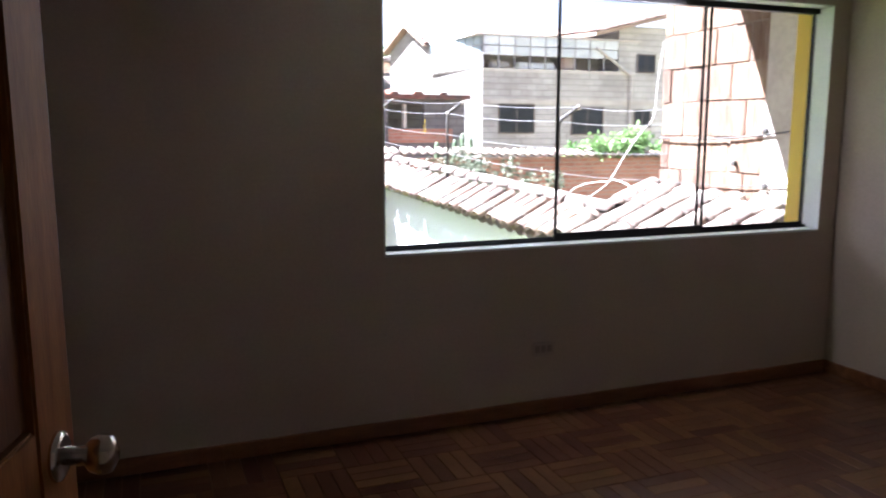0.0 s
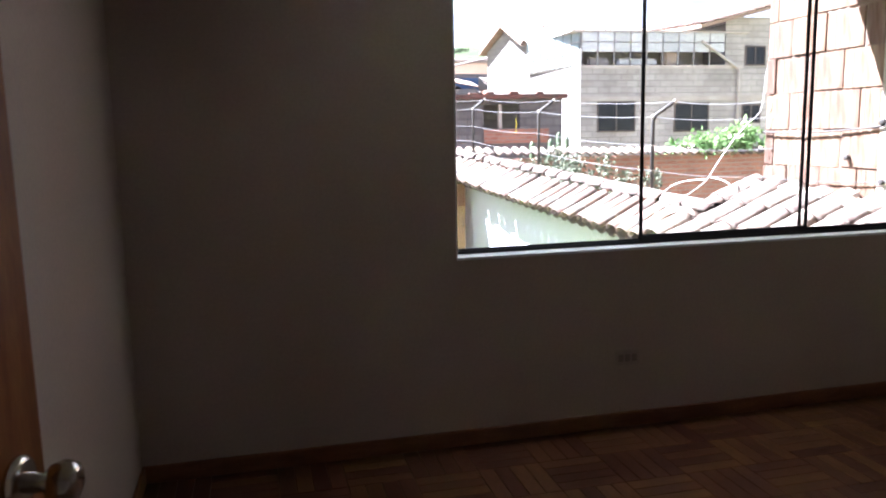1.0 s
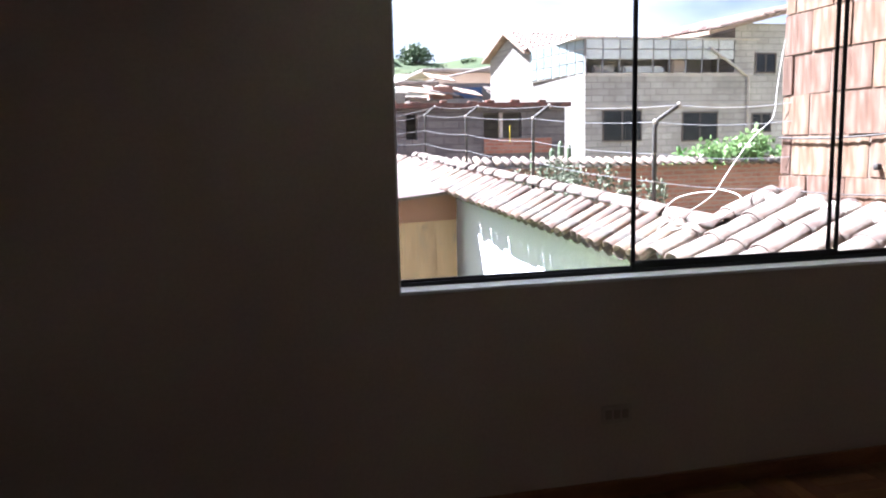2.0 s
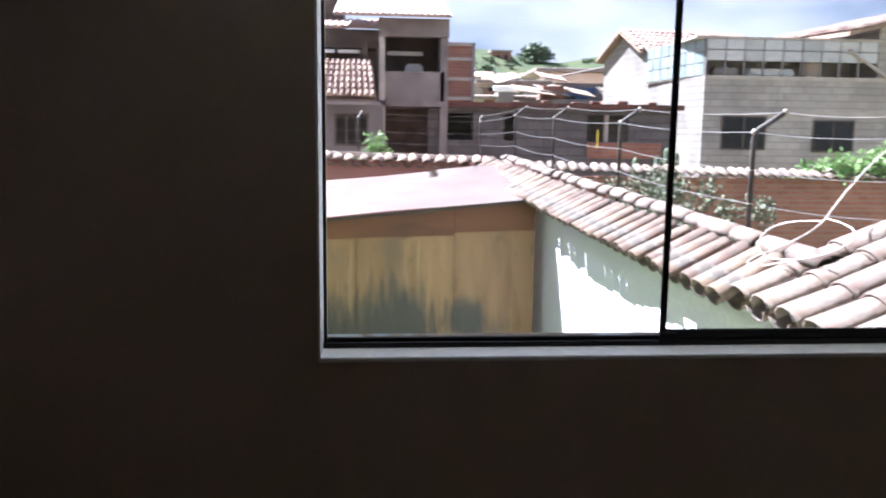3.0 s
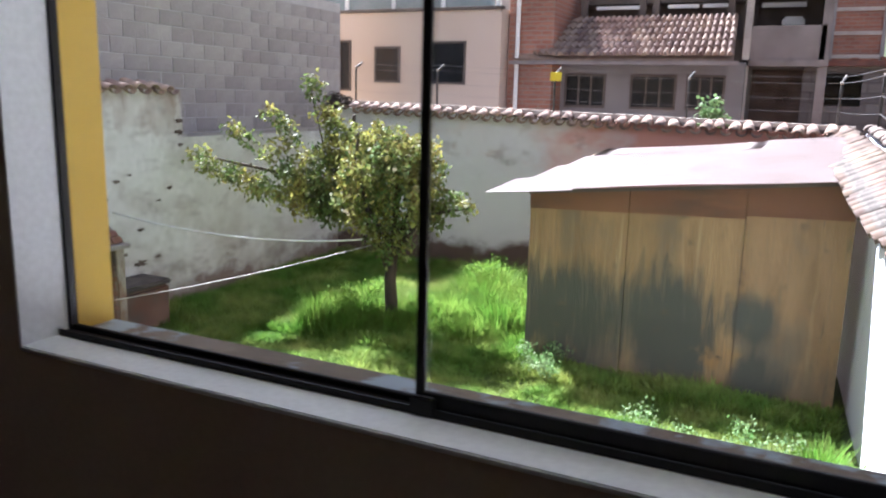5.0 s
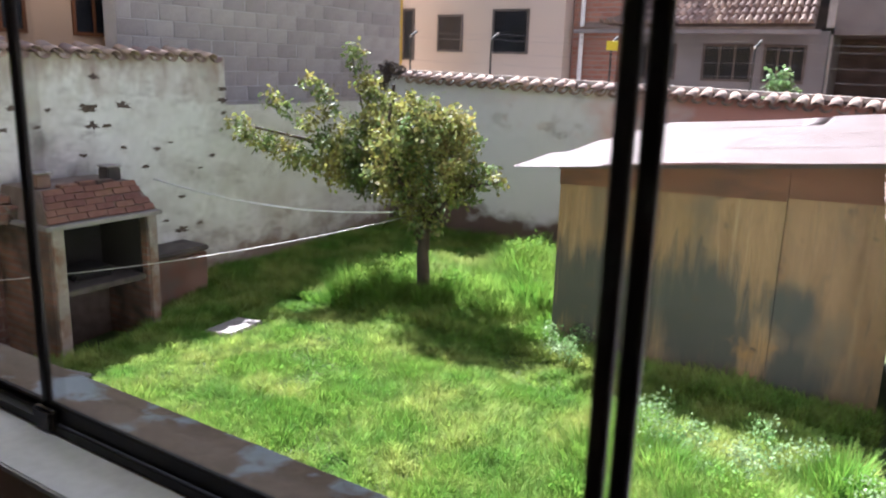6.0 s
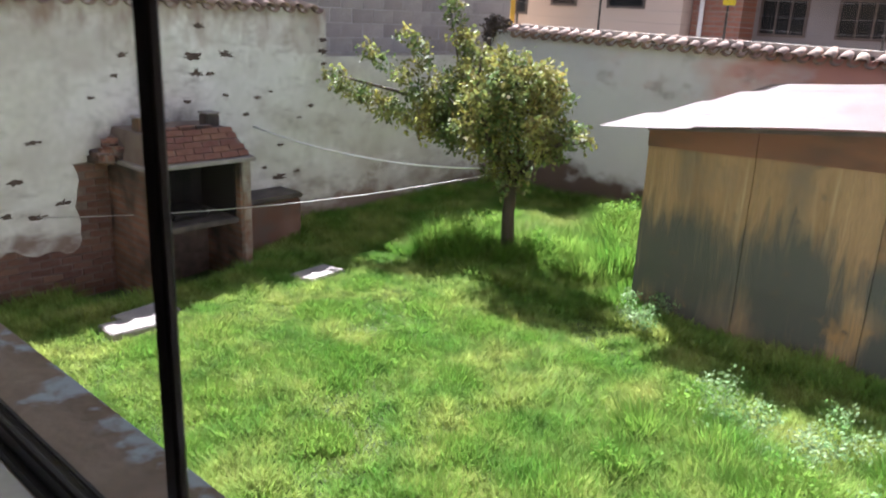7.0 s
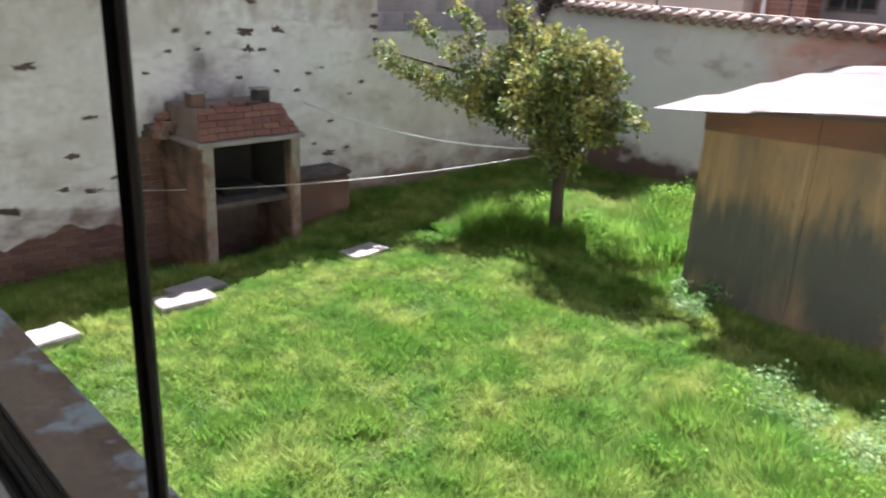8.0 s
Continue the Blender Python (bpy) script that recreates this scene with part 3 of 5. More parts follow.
tube(bm, [dm @ (lock + Vector((-x, 0, 0))) for x in (0.018, 0.026, 0.030)], [0.034, 0.034, 0.026], 20)
tube(bm, [dm @ (lock + Vector((-x, 0, 0))) for x in (0.028, 0.056, 0.064, 0.078, 0.091, 0.097)], [0.013, 0.013, 0.023, 0.028, 0.025, 0.014], 20)
part("door_knob", bm, CHROME, door, "round polished steel knob", True)
trim = thing("door_frame", (XL, DY1, 0), "varnished wooden frame round the doorway", "door frame", kind="structure")
for a, b in (((XL - 0.13, DY1 - 0.0, 0), (XL + 0.012, DY1 + 0.06, 2.14)), ((XL - 0.13, DY0 - 0.06, 0), (XL + 0.012, DY0, 2.14)), ((XL - 0.13, DY0, 2.08), (XL + 0.012, DY1, 2.14))):
    part("jamb", bevelled(a, b, 0.004, 1), DOORWOOD, trim)


# ---- the garden: ground and walls ----
def ground_z(x, y):
    """The lawn's height: uneven, and falling towards the foot of the old wall."""
    fall = 0.40 * min(max((-4.7 - x) / 2.0, 0.0), 1.0) * min(max((7.2 - y) / 2.6, 0.0), 1.0)
    return GZ - fall + 0.03 * math.sin(x * 0.9 + 1) * math.sin(y * 0.8) + 0.02 * math.sin(x * 3.1 + y * 2.3)


bm = bmesh.new()
nx, ny = 46, 58
grid = [[bm.verts.new((-7.0 + 9.7 * i / nx, 0.2 + 11.8 * j / ny, ground_z(-7.0 + 9.7 * i / nx, 0.2 + 11.8 * j / ny))) for i in range(nx + 1)] for j in range(ny + 1)]
for j in range(ny):
    for i in range(nx):
        bm.faces.new((grid[j][i], grid[j][i + 1], grid[j + 1][i + 1], grid[j + 1][i]))
structure("ground", bm, SOIL, "uneven garden lawn ground", True)
bm = bmesh.new()
rings = [[bm.verts.new((0 + r * math.cos(a), 10 + r * math.sin(a), GZ - 0.60 - r * 0.0005)) for a in (2 * math.pi * k / 48 for k in range(48))] for r in (0.5, 30, 120, 600, 2500)]
for p, q in zip(rings, rings[1:]):
    for k in range(48):
        bm.faces.new((p[k], p[(k + 1) % 48], q[(k + 1) % 48], q[k]))
structure("ground_far", bm, FARGROUND, "earth and scrub of the yards beyond the walls")


def right_face(y):
    """x of the limewashed wall's face; the wall is not quite square to the house."""
    return 2.29 + (7.7 - y) * 0.0545


def right_eave(y):
    return 0.46 + 0.048 * y


bm = bmesh.new()
vs = []
for y in (0.75, 11.7):
    x, z = right_face(y), right_eave(y)
    vs.append([bm.verts.new(p) for p in ((x, y, GZ - 0.3), (x, y, z + 0.02), (x + 0.30, y, z + 0.20), (x + 0.60, y, z + 0.02), (x + 0.60, y, GZ - 0.3))])
for k in range(5):
    bm.faces.new((vs[0][k], vs[1][k], vs[1][(k + 1) % 5], vs[0][(k + 1) % 5]))
bm.faces.new(vs[0])
bm.faces.new(vs[1][::-1])
bmesh.ops.recalc_face_normals(bm, faces=bm.faces[:])
wall_east = structure("wall_garden_side", bm, WHITEWASH, "pale blue limewashed garden wall with a clay tile cap")

wall_west = structure("wall_garden_left", boxes(((LX - 0.35, 0.32, GZ - 0.7), (LX - 0.028, 7.52, 1.60))), MORTARDARK, "old brick garden wall under peeling limewashed plaster")
rim = []
for k in range(40):
    y = 0.32 + 3.28 * k / 39
    rim.append((LX - 0.028, y, -1.47 + 0.035 * y + 0.05 * math.sin(y * 5.1) + 0.04 * math.sin(y * 13.7 + 1) + rng.uniform(-0.02, 0.02)))
for k in range(10):
    z = -1.28 + 0.95 * k / 9
    rim.append((LX - 0.028, 3.62 + 0.018 * math.sin(z * 9) + rng.uniform(-0.03, 0.03), z))
rim += [(LX - 0.028, 4.06, -0.30), (LX - 0.028, 4.10, GZ - 0.7), (LX - 0.028, 7.52, GZ - 0.7), (LX - 0.028, 7.52, 1.595), (LX - 0.028, 0.32, 1.595)]
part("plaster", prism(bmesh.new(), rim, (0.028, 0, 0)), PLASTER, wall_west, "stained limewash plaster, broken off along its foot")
structure("wall_garden_left_low", prism(bmesh.new(), [(LX - 0.25, 7.52, GZ - 0.3), (LX - 0.012, 7.52, GZ - 0.3), (LX - 0.012, 7.52, 0.91), (LX - 0.25, 7.52, 0.71)], (0, BY - 7.22, 0)), PLASTER, "lower limewashed garden wall before the block wall")
# the neighbour's block wall stands a good metre behind it
BP, BQ = Vector((-8.00, 6.60, 0)), Vector((-8.00, 13.60, 0))
BU = (BQ - BP).normalized()
BN = Vector((BU.y, -BU.x, 0))
BTOP = ((1.0, 3.55), (0.0, 3.55))               # the wall's top: share of its length, height
blen = (BQ - BP).length
bm = bmesh.new()
low = Vector((0, 0, GZ - 0.3))
prism(bm, [BP - BN * 0.3 + low, BQ - BN * 0.3 + low] + [BP + BU * (blen * f) - BN * 0.3 + Vector((0, 0, z)) for f, z in BTOP], BN * 0.291)
wall_block = structure("wall_block", bm, BLOCKMORTAR, "tall grey concrete block wall")
bm = bmesh.new()
prism(bm, [(LX - 0.3, BY, GZ - 0.3), (3.0, BY, GZ - 0.3), (3.0, BY, 1.16), (LX - 0.3, BY, 1.36)], (0, 0.3, 0))
wall_north = structure("wall_garden_back", bm, BACKWALL, "grey cement garden wall, partly reddish, with a clay tile cap")

# ---- shed ----
SY = 7.62
shed = thing("garden_shed", (0.4, 8.9, GZ), "low plywood shed with pale corrugated roof against the garden wall", "shed")


def shed_top(x):
    return 0.50 + (x + 1.35) * 0.098


edges = (-1.345, -0.15, 1.10, 1.86, 2.15)
for a, b in zip(edges, edges[1:]):
    bm = bmesh.new()
    d = rng.uniform(-0.006, 0.006)
    prism(bm, [(a + 0.004, SY + d, GZ - 0.1), (b - 0.004, SY + d, GZ - 0.1), (b - 0.004, SY + d, shed_top(b)), (a + 0.004, SY + d, shed_top(a))], (0, 0.018, 0))
    part("panel", bm, PLYWOOD, shed, "weathered plywood sheet with dark damp stains")
bm = bmesh.new()
prism(bm, [(-1.34, SY + 0.02, GZ - 0.1), (-1.34, 10.5, GZ - 0.1), (-1.34, 10.5, 0.80), (-1.34, SY + 0.02, 0.50)], (0.018, 0, 0))
part("side_panel", bm, PLYWOOD, shed)
# the stud at 1.84 is added, unseen, to block light in the panel gap
for x in (-1.31, -0.17, 1.08, 1.84, 2.08):
    part("stud", boxes(((x, SY + 0.028, GZ - 0.1), (x + 0.05, SY + 0.07, shed_top(x) - 0.02))), DARKWOOD, shed)
for a, b in ((-1.345, -0.15), (-0.15, 1.10), (1.10, 2.15)):
    bm = bmesh.new()
    low = 0.30 if a < -1 else 0.34 + (a + 0.15) * 0.06
    prism(bm, [(a + 0.003, SY - 0.022, low), (b - 0.003, SY - 0.022, low + (b - a) * 0.03), (b - 0.003, SY - 0.022, shed_top(b) - 0.004), (a + 0.003, SY - 0.022, shed_top(a) - 0.004)], (0, 0.014, 0))
    part("header_board", bm, EAVEBAND, shed, "reddish band under the eave with the eave's shade in its colour")
part("corner_batten", boxes(((1.84, SY - 0.018, GZ - 0.05), (1.875, SY - 0.007, 0.36))), PLYWOOD, shed)


def roof_sheet(x0, x1, y0, y1, lift):
    """A corrugated sheet on the roof's slope; its ribs run along the front."""
    bm = bmesh.new()
    n = int((y1 - y0) / 0.022)
    rows = []
    for j in range(n + 1):
        y = y0 + (y1 - y0) * j / n
        rows.append([])
        for i in range(9):
            x = x0 + (x1 - x0) * i / 8 + (y - 7.45) * 0.06
            z = shed_top(x) + 0.04 + (y - 7.45) * 0.095 + 0.006 * math.sin(y * 57.1) + lift * 0.22 + 0.008 * math.sin(x * 2.3 + y)
            rows[-1].append(bm.verts.new((x + (0.02 * math.sin(j * math.pi / 2.5) if i == 0 else 0), y, z)))
    for r, s in zip(rows, rows[1:]):
        for i in range(8):
            bm.faces.new((r[i], r[i + 1], s[i + 1], s[i]))
    bmesh.ops.solidify(bm, geom=bm.faces[:], thickness=0.004)
    bmesh.ops.recalc_face_normals(bm, faces=bm.faces[:])
    return bm


for k, (x0, x1, y0, y1, lift) in enumerate(((-0.80, 2.16, 7.40, 8.45, 0.0), (-1.84, -0.76, 7.36, 8.30, -0.012), (-1.62, 0.30, 8.20, 9.20, 0.012), (0.20, 2.10, 8.35, 9.40, 0.022),
                                          (-1.50, 0.45, 9.10, 10.00, 0.030), (0.35, 2.05, 9.30, 10.30, 0.036), (-1.35, 0.9, 9.92, 10.60, 0.044), (0.85, 2.05, 10.2, 10.70, 0.050))):
    part("roof_sheet", roof_sheet(x0, x1, y0, y1, lift), SHEET, shed, "pale corrugated roofing sheet", True)
part("roof_batten", prism(bmesh.new(), [(-1.36, 7.585, 0.47), (2.12, 7.585, 0.81), (2.12, 7.585, 0.85), (-1.36, 7.585, 0.51)], (0, 0.03, 0)), DARKWOOD, shed)


# ---- tile caps on the garden walls ----
COVER = tile_mesh("roof_tile", 0.50, 0.100, 0.078, TILE)
PAN = tile_mesh("roof_tile_pan", 0.48, 0.092, 0.080, TILE, False)
for mt in (TILE, TILEPALE):
    stained(mt, (0.38, 0.345, 0.31), 16.0, (0.60, 0.70))
    stained(mt, (0.085, 0.068, 0.058), 9.0, (0.58, 0.72))
RIDGE = tile_mesh("ridge_tile", 0.46, 0.115, 0.098, TILEPALE)
WIDECOVER = tile_mesh("roof_tile", 0.46, 0.128, 0.105, TILEPALE)
WIDEPAN = tile_mesh("roof_tile_pan", 0.46, 0.115, 0.10, TILE, False)


def lay(parent, me, at, up, normal, turn=3.0):
    m = frame_of(at, up, normal) @ pose(0, 0, 0, rng.uniform(-1.5, 1.5), rng.uniform(-4, 4), rng.uniform(-turn, turn))
    return piece("tile", me, parent, m)


cap_east = thing("tile_cap", (2.7, 6.5, 0.9), "weathered clay tile cap along the limewashed wall", "tile cap", kind="structure")
y = 2.62
while y < 11.65:
    x, z = right_face(y), right_eave(y)
    up, nor = Vector((0.47, 0.02, 0.25)), Vector((-0.25, 0, 0.47))
    lay(cap_east, PAN, (x - 0.22, y + 0.10, z - 0.012), up, nor)
    lay(cap_east, COVER, (x - 0.23 - 0.10 * min(max((y - 3.2) / 2.5, 0.0), 1.0) + rng.uniform(-0.06, 0.02), y, z + 0.004), up, nor)
    y += 0.205
y = 2.25
while y < 11.5:
    lay(cap_east, RIDGE, (right_face(y) + 0.31 + rng.uniform(-0.015, 0.015), y, right_eave(y) + 0.262), (-0.0545, 1, 0.055), (0, 0, 1), 4)
    y += 0.375
# the same cap widens to a lean-to slope against the brick house
y = 0.86
while y < 2.6:
    x, z = right_face(y), right_eave(y)
    up, nor = Vector((0.95, 0.03, 0.40)), Vector((-0.40, 0, 0.95))
    for k in range(3):
        at = Vector((x - 0.15, y, z + 0.012)) + up * (0.345 * k)
        lay(cap_east, WIDEPAN, at + Vector((0.02, 0.135, -0.012)), up, nor, 2)
        lay(cap_east, WIDECOVER, at + Vector((0, 0, 0.010)), up, nor, 2)
    y += 0.27
bm = bmesh.new()
prism(bm, [(right_face(0.75), 0.75, 0.30), (3.5, 0.75, 0.45), (3.5, 0.75, 0.90), (right_face(0.75), 0.75, 0.48)], (0, 1.8, 0.04))
part("bed", bm, TILEDARK, cap_east, "mortar bed under the tiles")
bm = bmesh.new()
for k in range(26):
    c = Vector((3.44 + rng.uniform(-0.05, 0.03), 0.9 + k * 0.066, 0.98 + rng.uniform(-0.03, 0.04)))
    bmesh.ops.create_icosphere(bm, subdivisions=1, radius=rng.uniform(0.06, 0.10), matrix=Matrix.Translation(c) @ Matrix.Diagonal((1.0, 1.0, 0.7, 1)))
part("mortar_fillet", bm, MORTAR, cap_east, "rough lime mortar where the tiles meet the brick house", True)

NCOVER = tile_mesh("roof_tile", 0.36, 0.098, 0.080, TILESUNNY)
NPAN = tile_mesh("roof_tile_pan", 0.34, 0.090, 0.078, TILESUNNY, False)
cap_north = thing("tile_cap", (-2, BY, 1.3), "clay tile cap along the grey back wall", "tile cap", kind="structure")
x = LX + 0.35
while x < 2.2:
    z = 1.31 - (x - LX) * 0.0205
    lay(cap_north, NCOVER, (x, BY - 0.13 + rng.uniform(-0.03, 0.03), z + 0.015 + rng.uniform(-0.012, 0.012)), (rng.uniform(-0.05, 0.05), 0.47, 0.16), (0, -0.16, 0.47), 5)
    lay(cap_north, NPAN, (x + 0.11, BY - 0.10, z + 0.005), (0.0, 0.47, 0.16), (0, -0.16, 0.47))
    x += 0.225
bm = bmesh.new()
prism(bm, [(LX + 0.2, BY + 0.12, 1.42), (2.2, BY + 0.12, 1.24), (2.2, BY + 0.12, 1.31), (LX + 0.2, BY + 0.12, 1.49)], (0, 0.24, 0))
part("mortar_ridge", bm, MORTAR, cap_north, "pale mortar ridge over the tiles")

cap_west = thing("tile_cap", (LX, 5, 1.6), "clay tile cap along the old left wall", "tile cap", kind="structure")
y = 2.0
while y < 7.3:
    lay(cap_west, NCOVER, (LX + 0.13 + rng.uniform(-0.04, 0.03), y, 1.585 + rng.uniform(-0.015, 0.015)), (-0.47, 0, 0.12), (0.12, 0, 0.47), 6)
    lay(cap_west, NPAN, (LX + 0.09, y + 0.13, 1.59), (-0.47, 0, 0.12), (0.12, 0, 0.47))
    y += 0.26

# ---- brick house beside the window ----
BX = 3.50
brick_house = thing("brick_house", (5, 1.4, GZ), "tall unplastered house wall of ribbed hollow clay bricks", "house")
core = part("wall", boxes(((BX + 0.007, 0.35, GZ - 0.2), (6.5, 2.44, 5.4))), MORTARDARK, brick_house, "mortar and inner brickwork")
part("column", boxes(((BX - 0.012, 0.34, 0.4), (BX + 0.10, 1.16, 5.4))), CONCRETE, brick_house, "rough board-marked concrete column")
bm = bmesh.new()
yy = np.linspace(0, 1, 13)
prof = [(0.0 if k % 3 == 0 else -0.005) for k in range(13)]
lo = [bm.verts.new((p, v, 0)) for p, v in zip(prof, yy)]
hi = [bm.verts.new((p, v, 1)) for p, v in zip(prof, yy)]
blo = [bm.verts.new((0.05, v, 0)) for v in (0, 1)]
bhi = [bm.verts.new((0.05, v, 1)) for v in (0, 1)]
for k in range(12):
    bm.faces.new((lo[k + 1], lo[k], hi[k], hi[k + 1]))
bm.faces.new(hi + bhi[::-1])
bm.faces.new(lo[::-1] + blo)
bm.faces.new((lo[0], blo[0], bhi[0], hi[0]))
bm.faces.new((lo[12], hi[12], bhi[1], blo[1]))
bmesh.ops.recalc_face_normals(bm, faces=bm.faces[:])
CLAYBLOCK = shared("brick", bm, BRICKBIG)
z, row = 0.62, 0
while z < 4.9:
    y = 1.17 - (0.19 if row % 2 else 0.0)
    while y < 2.44:
        y0, y1 = max(y, 1.17), min(y + 0.383 + rng.uniform(-0.01, 0.005), 2.462)
        if y1 - y0 > 0.05:
            piece("brick", CLAYBLOCK, core, pose(BX + rng.uniform(-0.010, 0.006), y0, z + rng.uniform(-0.004, 0.004), rng.uniform(-0.9, 0.9), 0, rng.uniform(-0.8, 0.8)) @ Matrix.Diagonal((1, y1 - y0, 0.291 + rng.uniform(-0.012, 0.006), 1)))
        y += 0.395
    z += 0.302
    row += 1

# ---- block wall at the garden's far left corner ----
bm = bevelled((0, 0.004, 0.004), (0.028, 0.488, 0.240), 0.005, 1)
CBLOCK = shared("block", bm, BLOCK)
bface = Matrix((BN, BU, Vector((0, 0, 1)))).transposed().to_4x4()
z, row = 0.40, 0
while z < 3.6:
    y = -(0.25 if row % 2 else 0)
    while y < blen - 0.05:
        y0, y1 = max(y, 0.0), min(y + 0.49, blen)
        top = np.interp(y0 / blen, [f for f, _ in BTOP[::-1]], [h for _, h in BTOP[::-1]])
        if y1 - y0 > 0.06 and z + 0.245 < top + 0.02:
            m = bface.copy()
            m.translation = BP + BU * y0 + BN * (-0.028 + rng.uniform(-0.006, 0.004)) + Vector((0, 0, z))
            piece("block", CBLOCK, wall_block, m @ Matrix.Diagonal((1, (y1 - y0) / 0.49, 1, 1)))
        y += 0.50
    z += 0.247
    row += 1

# chips and holes in the old plaster: bare adobe where the limewash has fallen off
spots = ((2.94, -0.47, 0.09), (3.17, -0.03, 0.08), (2.79, -0.86, 0.07), (3.13, -0.92, 0.09), (3.46, -0.78, 0.08), (2.53, 0.58, 0.12), (2.20, -1.03, 0.12), (4.31, 0.95, 0.08), (4.75, 0.92, 0.05), (5.28, 0.93, 0.12),
         (5.78, 0.955, 0.10), (5.32, 0.71, 0.10), (5.52, 0.70, 0.07), (5.38, 1.32, 0.07), (5.16, 0.34, 0.06), (4.6, 0.72, 0.05), (6.60, -0.85, 0.12), (6.95, -0.80, 0.07), (6.10, -0.49, 0.06), (7.23, 0.18, 0.06), (6.65, -0.37, 0.06),
         (6.26, 0.35, 0.06), (6.07, 0.12, 0.06), (5.75, 0.40, 0.05), (4.2, 0.70, 0.05), (6.5, 0.42, 0.04), (7.0, 0.02, 0.04), (7.46, 1.15, 0.08), (7.46, 0.98, 0.09), (7.47, 0.80, 0.07), (6.35, -0.68, 0.05), (3.9, 0.45, 0.05))
for k, (y, z, r) in enumerate(spots):
    bm = bmesh.new()
    ring = []
    for j in range(18):
        a = 2 * math.pi * j / 18
        q = r * 0.80 * (0.62 + 0.9 * noise.noise((k * 3.1 + math.cos(a) * 2.2, math.sin(a) * 2.2, 0)) + 0.55 * rng.random())
        ring.append((LX + 0.001, y + math.cos(a) * q * 1.35, z + math.sin(a) * q * 0.55))
    prism(bm, ring, (0.003, 0, 0))
    part("plaster_chip", bm, ADOBE, wall_west, "bare dark adobe where plaster fell off")
# bare bricks where the plaster has come off the wall's foot
FOOTBRICK = shared("brick", bevelled((-0.018, 0.004, 0.004), (0.012, 0.236, 0.082), 0.006, 1), BRICKWORN)
z, row = GZ - 0.48, 0
while z < -0.36:
    y = 0.9 - (0.12 if row % 2 else 0)
    while y < 4.0:
        if z < -1.36 or y > 3.58:
            piece("brick", FOOTBRICK, wall_west, pose(LX - 0.028 + rng.uniform(-0.006, 0.006), y, z, rng.uniform(-2, 2), 0, rng.uniform(-2, 2)))
        y += 0.247
    z += 0.094
    row += 1


# ---- neighbouring houses ----
def window_in(house, facing, a0, a1, z0, z1, plane, frame_mat=DARKWOOD, depth=0.14, bars=1):
    """A framed dark window set into a far facade; facing 'y' (towards -y) or 'x' (towards +x)."""
    s = -1 if facing == "y" else 1

    def q(a, z, d):
        return (a, plane + s * d, z) if facing == "y" else (plane + s * d, a, z)
    w = part("window", boxes((q(a0, z0, -depth), q(a1, z1, 0.012))), DARKGLASS, house, "dark window")
    t = 0.05
    part("frame", boxes((q(a0 - t, z0 - t, 0.0), q(a0, z1 + t, 0.03)), (q(a1, z0 - t, 0.0), q(a1 + t, z1 + t, 0.03)), (q(a0, z1, 0.0), q(a1, z1 + t, 0.03)), (q(a0, z0 - t, 0.0), q(a1, z0, 0.04))), frame_mat, w)
    for k in range(bars):
        c = a0 + (a1 - a0) * (k + 1) / (bars + 1)
        part("mullion", boxes((q(c - 0.02, z0, 0.0), q(c + 0.02, z1, 0.022))), frame_mat, w)
    return w


def tiled_slope(a, b, c, d, n, rows=5):
    """Half-round tile columns over the slope a-b (eave) to d-c (top), joined into one mesh."""
    a, b, c, d = (Vector(p) for p in (a, b, c, d))
    bm = bmesh.new()
    nor = (b - a).cross(d - a).normalized()
    nor = nor if nor.z > 0 else -nor
    for i in range(n):
        for r in range(rows):
            u0, u1 = i / n, (i + 0.92) / n
            v0, v1 = r / rows, (r + 1.08) / rows
            ring = []
            for v, lift in ((v0, 0.05), (v1, 0.0)):
                row = []
                for k in range(5):
                    u = u0 + (u1 - u0) * k / 4
                    p = a.lerp(b, u).lerp(d.lerp(c, u), v)
                    row.append(bm.verts.new(p + nor * (lift + math.sin(math.pi * k / 4) * 0.10 + rng.uniform(0, 0.012))))
                ring.append(row)
            for k in range(4):
                bm.faces.new((ring[0][k], ring[0][k + 1], ring[1][k + 1], ring[1][k]))
            bm.faces.new(ring[0][::-1])
    return bm


FARTILE = surf("far_clay_tiles", (0.18, 0.122, 0.100), (0.30, 0.228, 0.198), 1.0, 0.9, 0.0, 6, island=0.35)

grey = thing("grey_block_house", (13.5, 24, GZ), "two-storey grey concrete block house with glazed upper gallery", "house")
bm = bmesh.new()
prism(bm, [(9.85, 20.8, GZ - 0.3), (18.5, 20.8, GZ - 0.3), (18.5, 27, GZ - 0.3), (8.9, 27, GZ - 0.3)], (0, 0, 3.62 - GZ + 0.3))
part("wall", bm, FARBLOCK, grey, "grey block walls")
bm = bmesh.new()
prism(bm, [(9.84, 20.85, GZ - 0.3), (8.885, 27, GZ - 0.3), (8.895, 27, GZ - 0.3), (9.86, 20.85, GZ - 0.3)], (0, 0, 3.6 - GZ + 0.3))
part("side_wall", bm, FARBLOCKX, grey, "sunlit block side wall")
part("ring_beam", boxes(((9.83, 20.77, 2.46), (18.5, 20.9, 2.62))), CONCRETE, grey)
part("ring_beam", boxes(((9.83, 20.77, 3.55), (16.0, 20.9, 3.66))), CONCRETE, grey)
part("upper_floor", boxes(((10.0, 22.2, 3.62), (18.5, 27, 4.75))), BLOCK, grey, "dim upper storey")
part("upper_roof", boxes(((9.5, 20.75, 4.74), (16.2, 27, 4.80))), CONCRETE, grey)
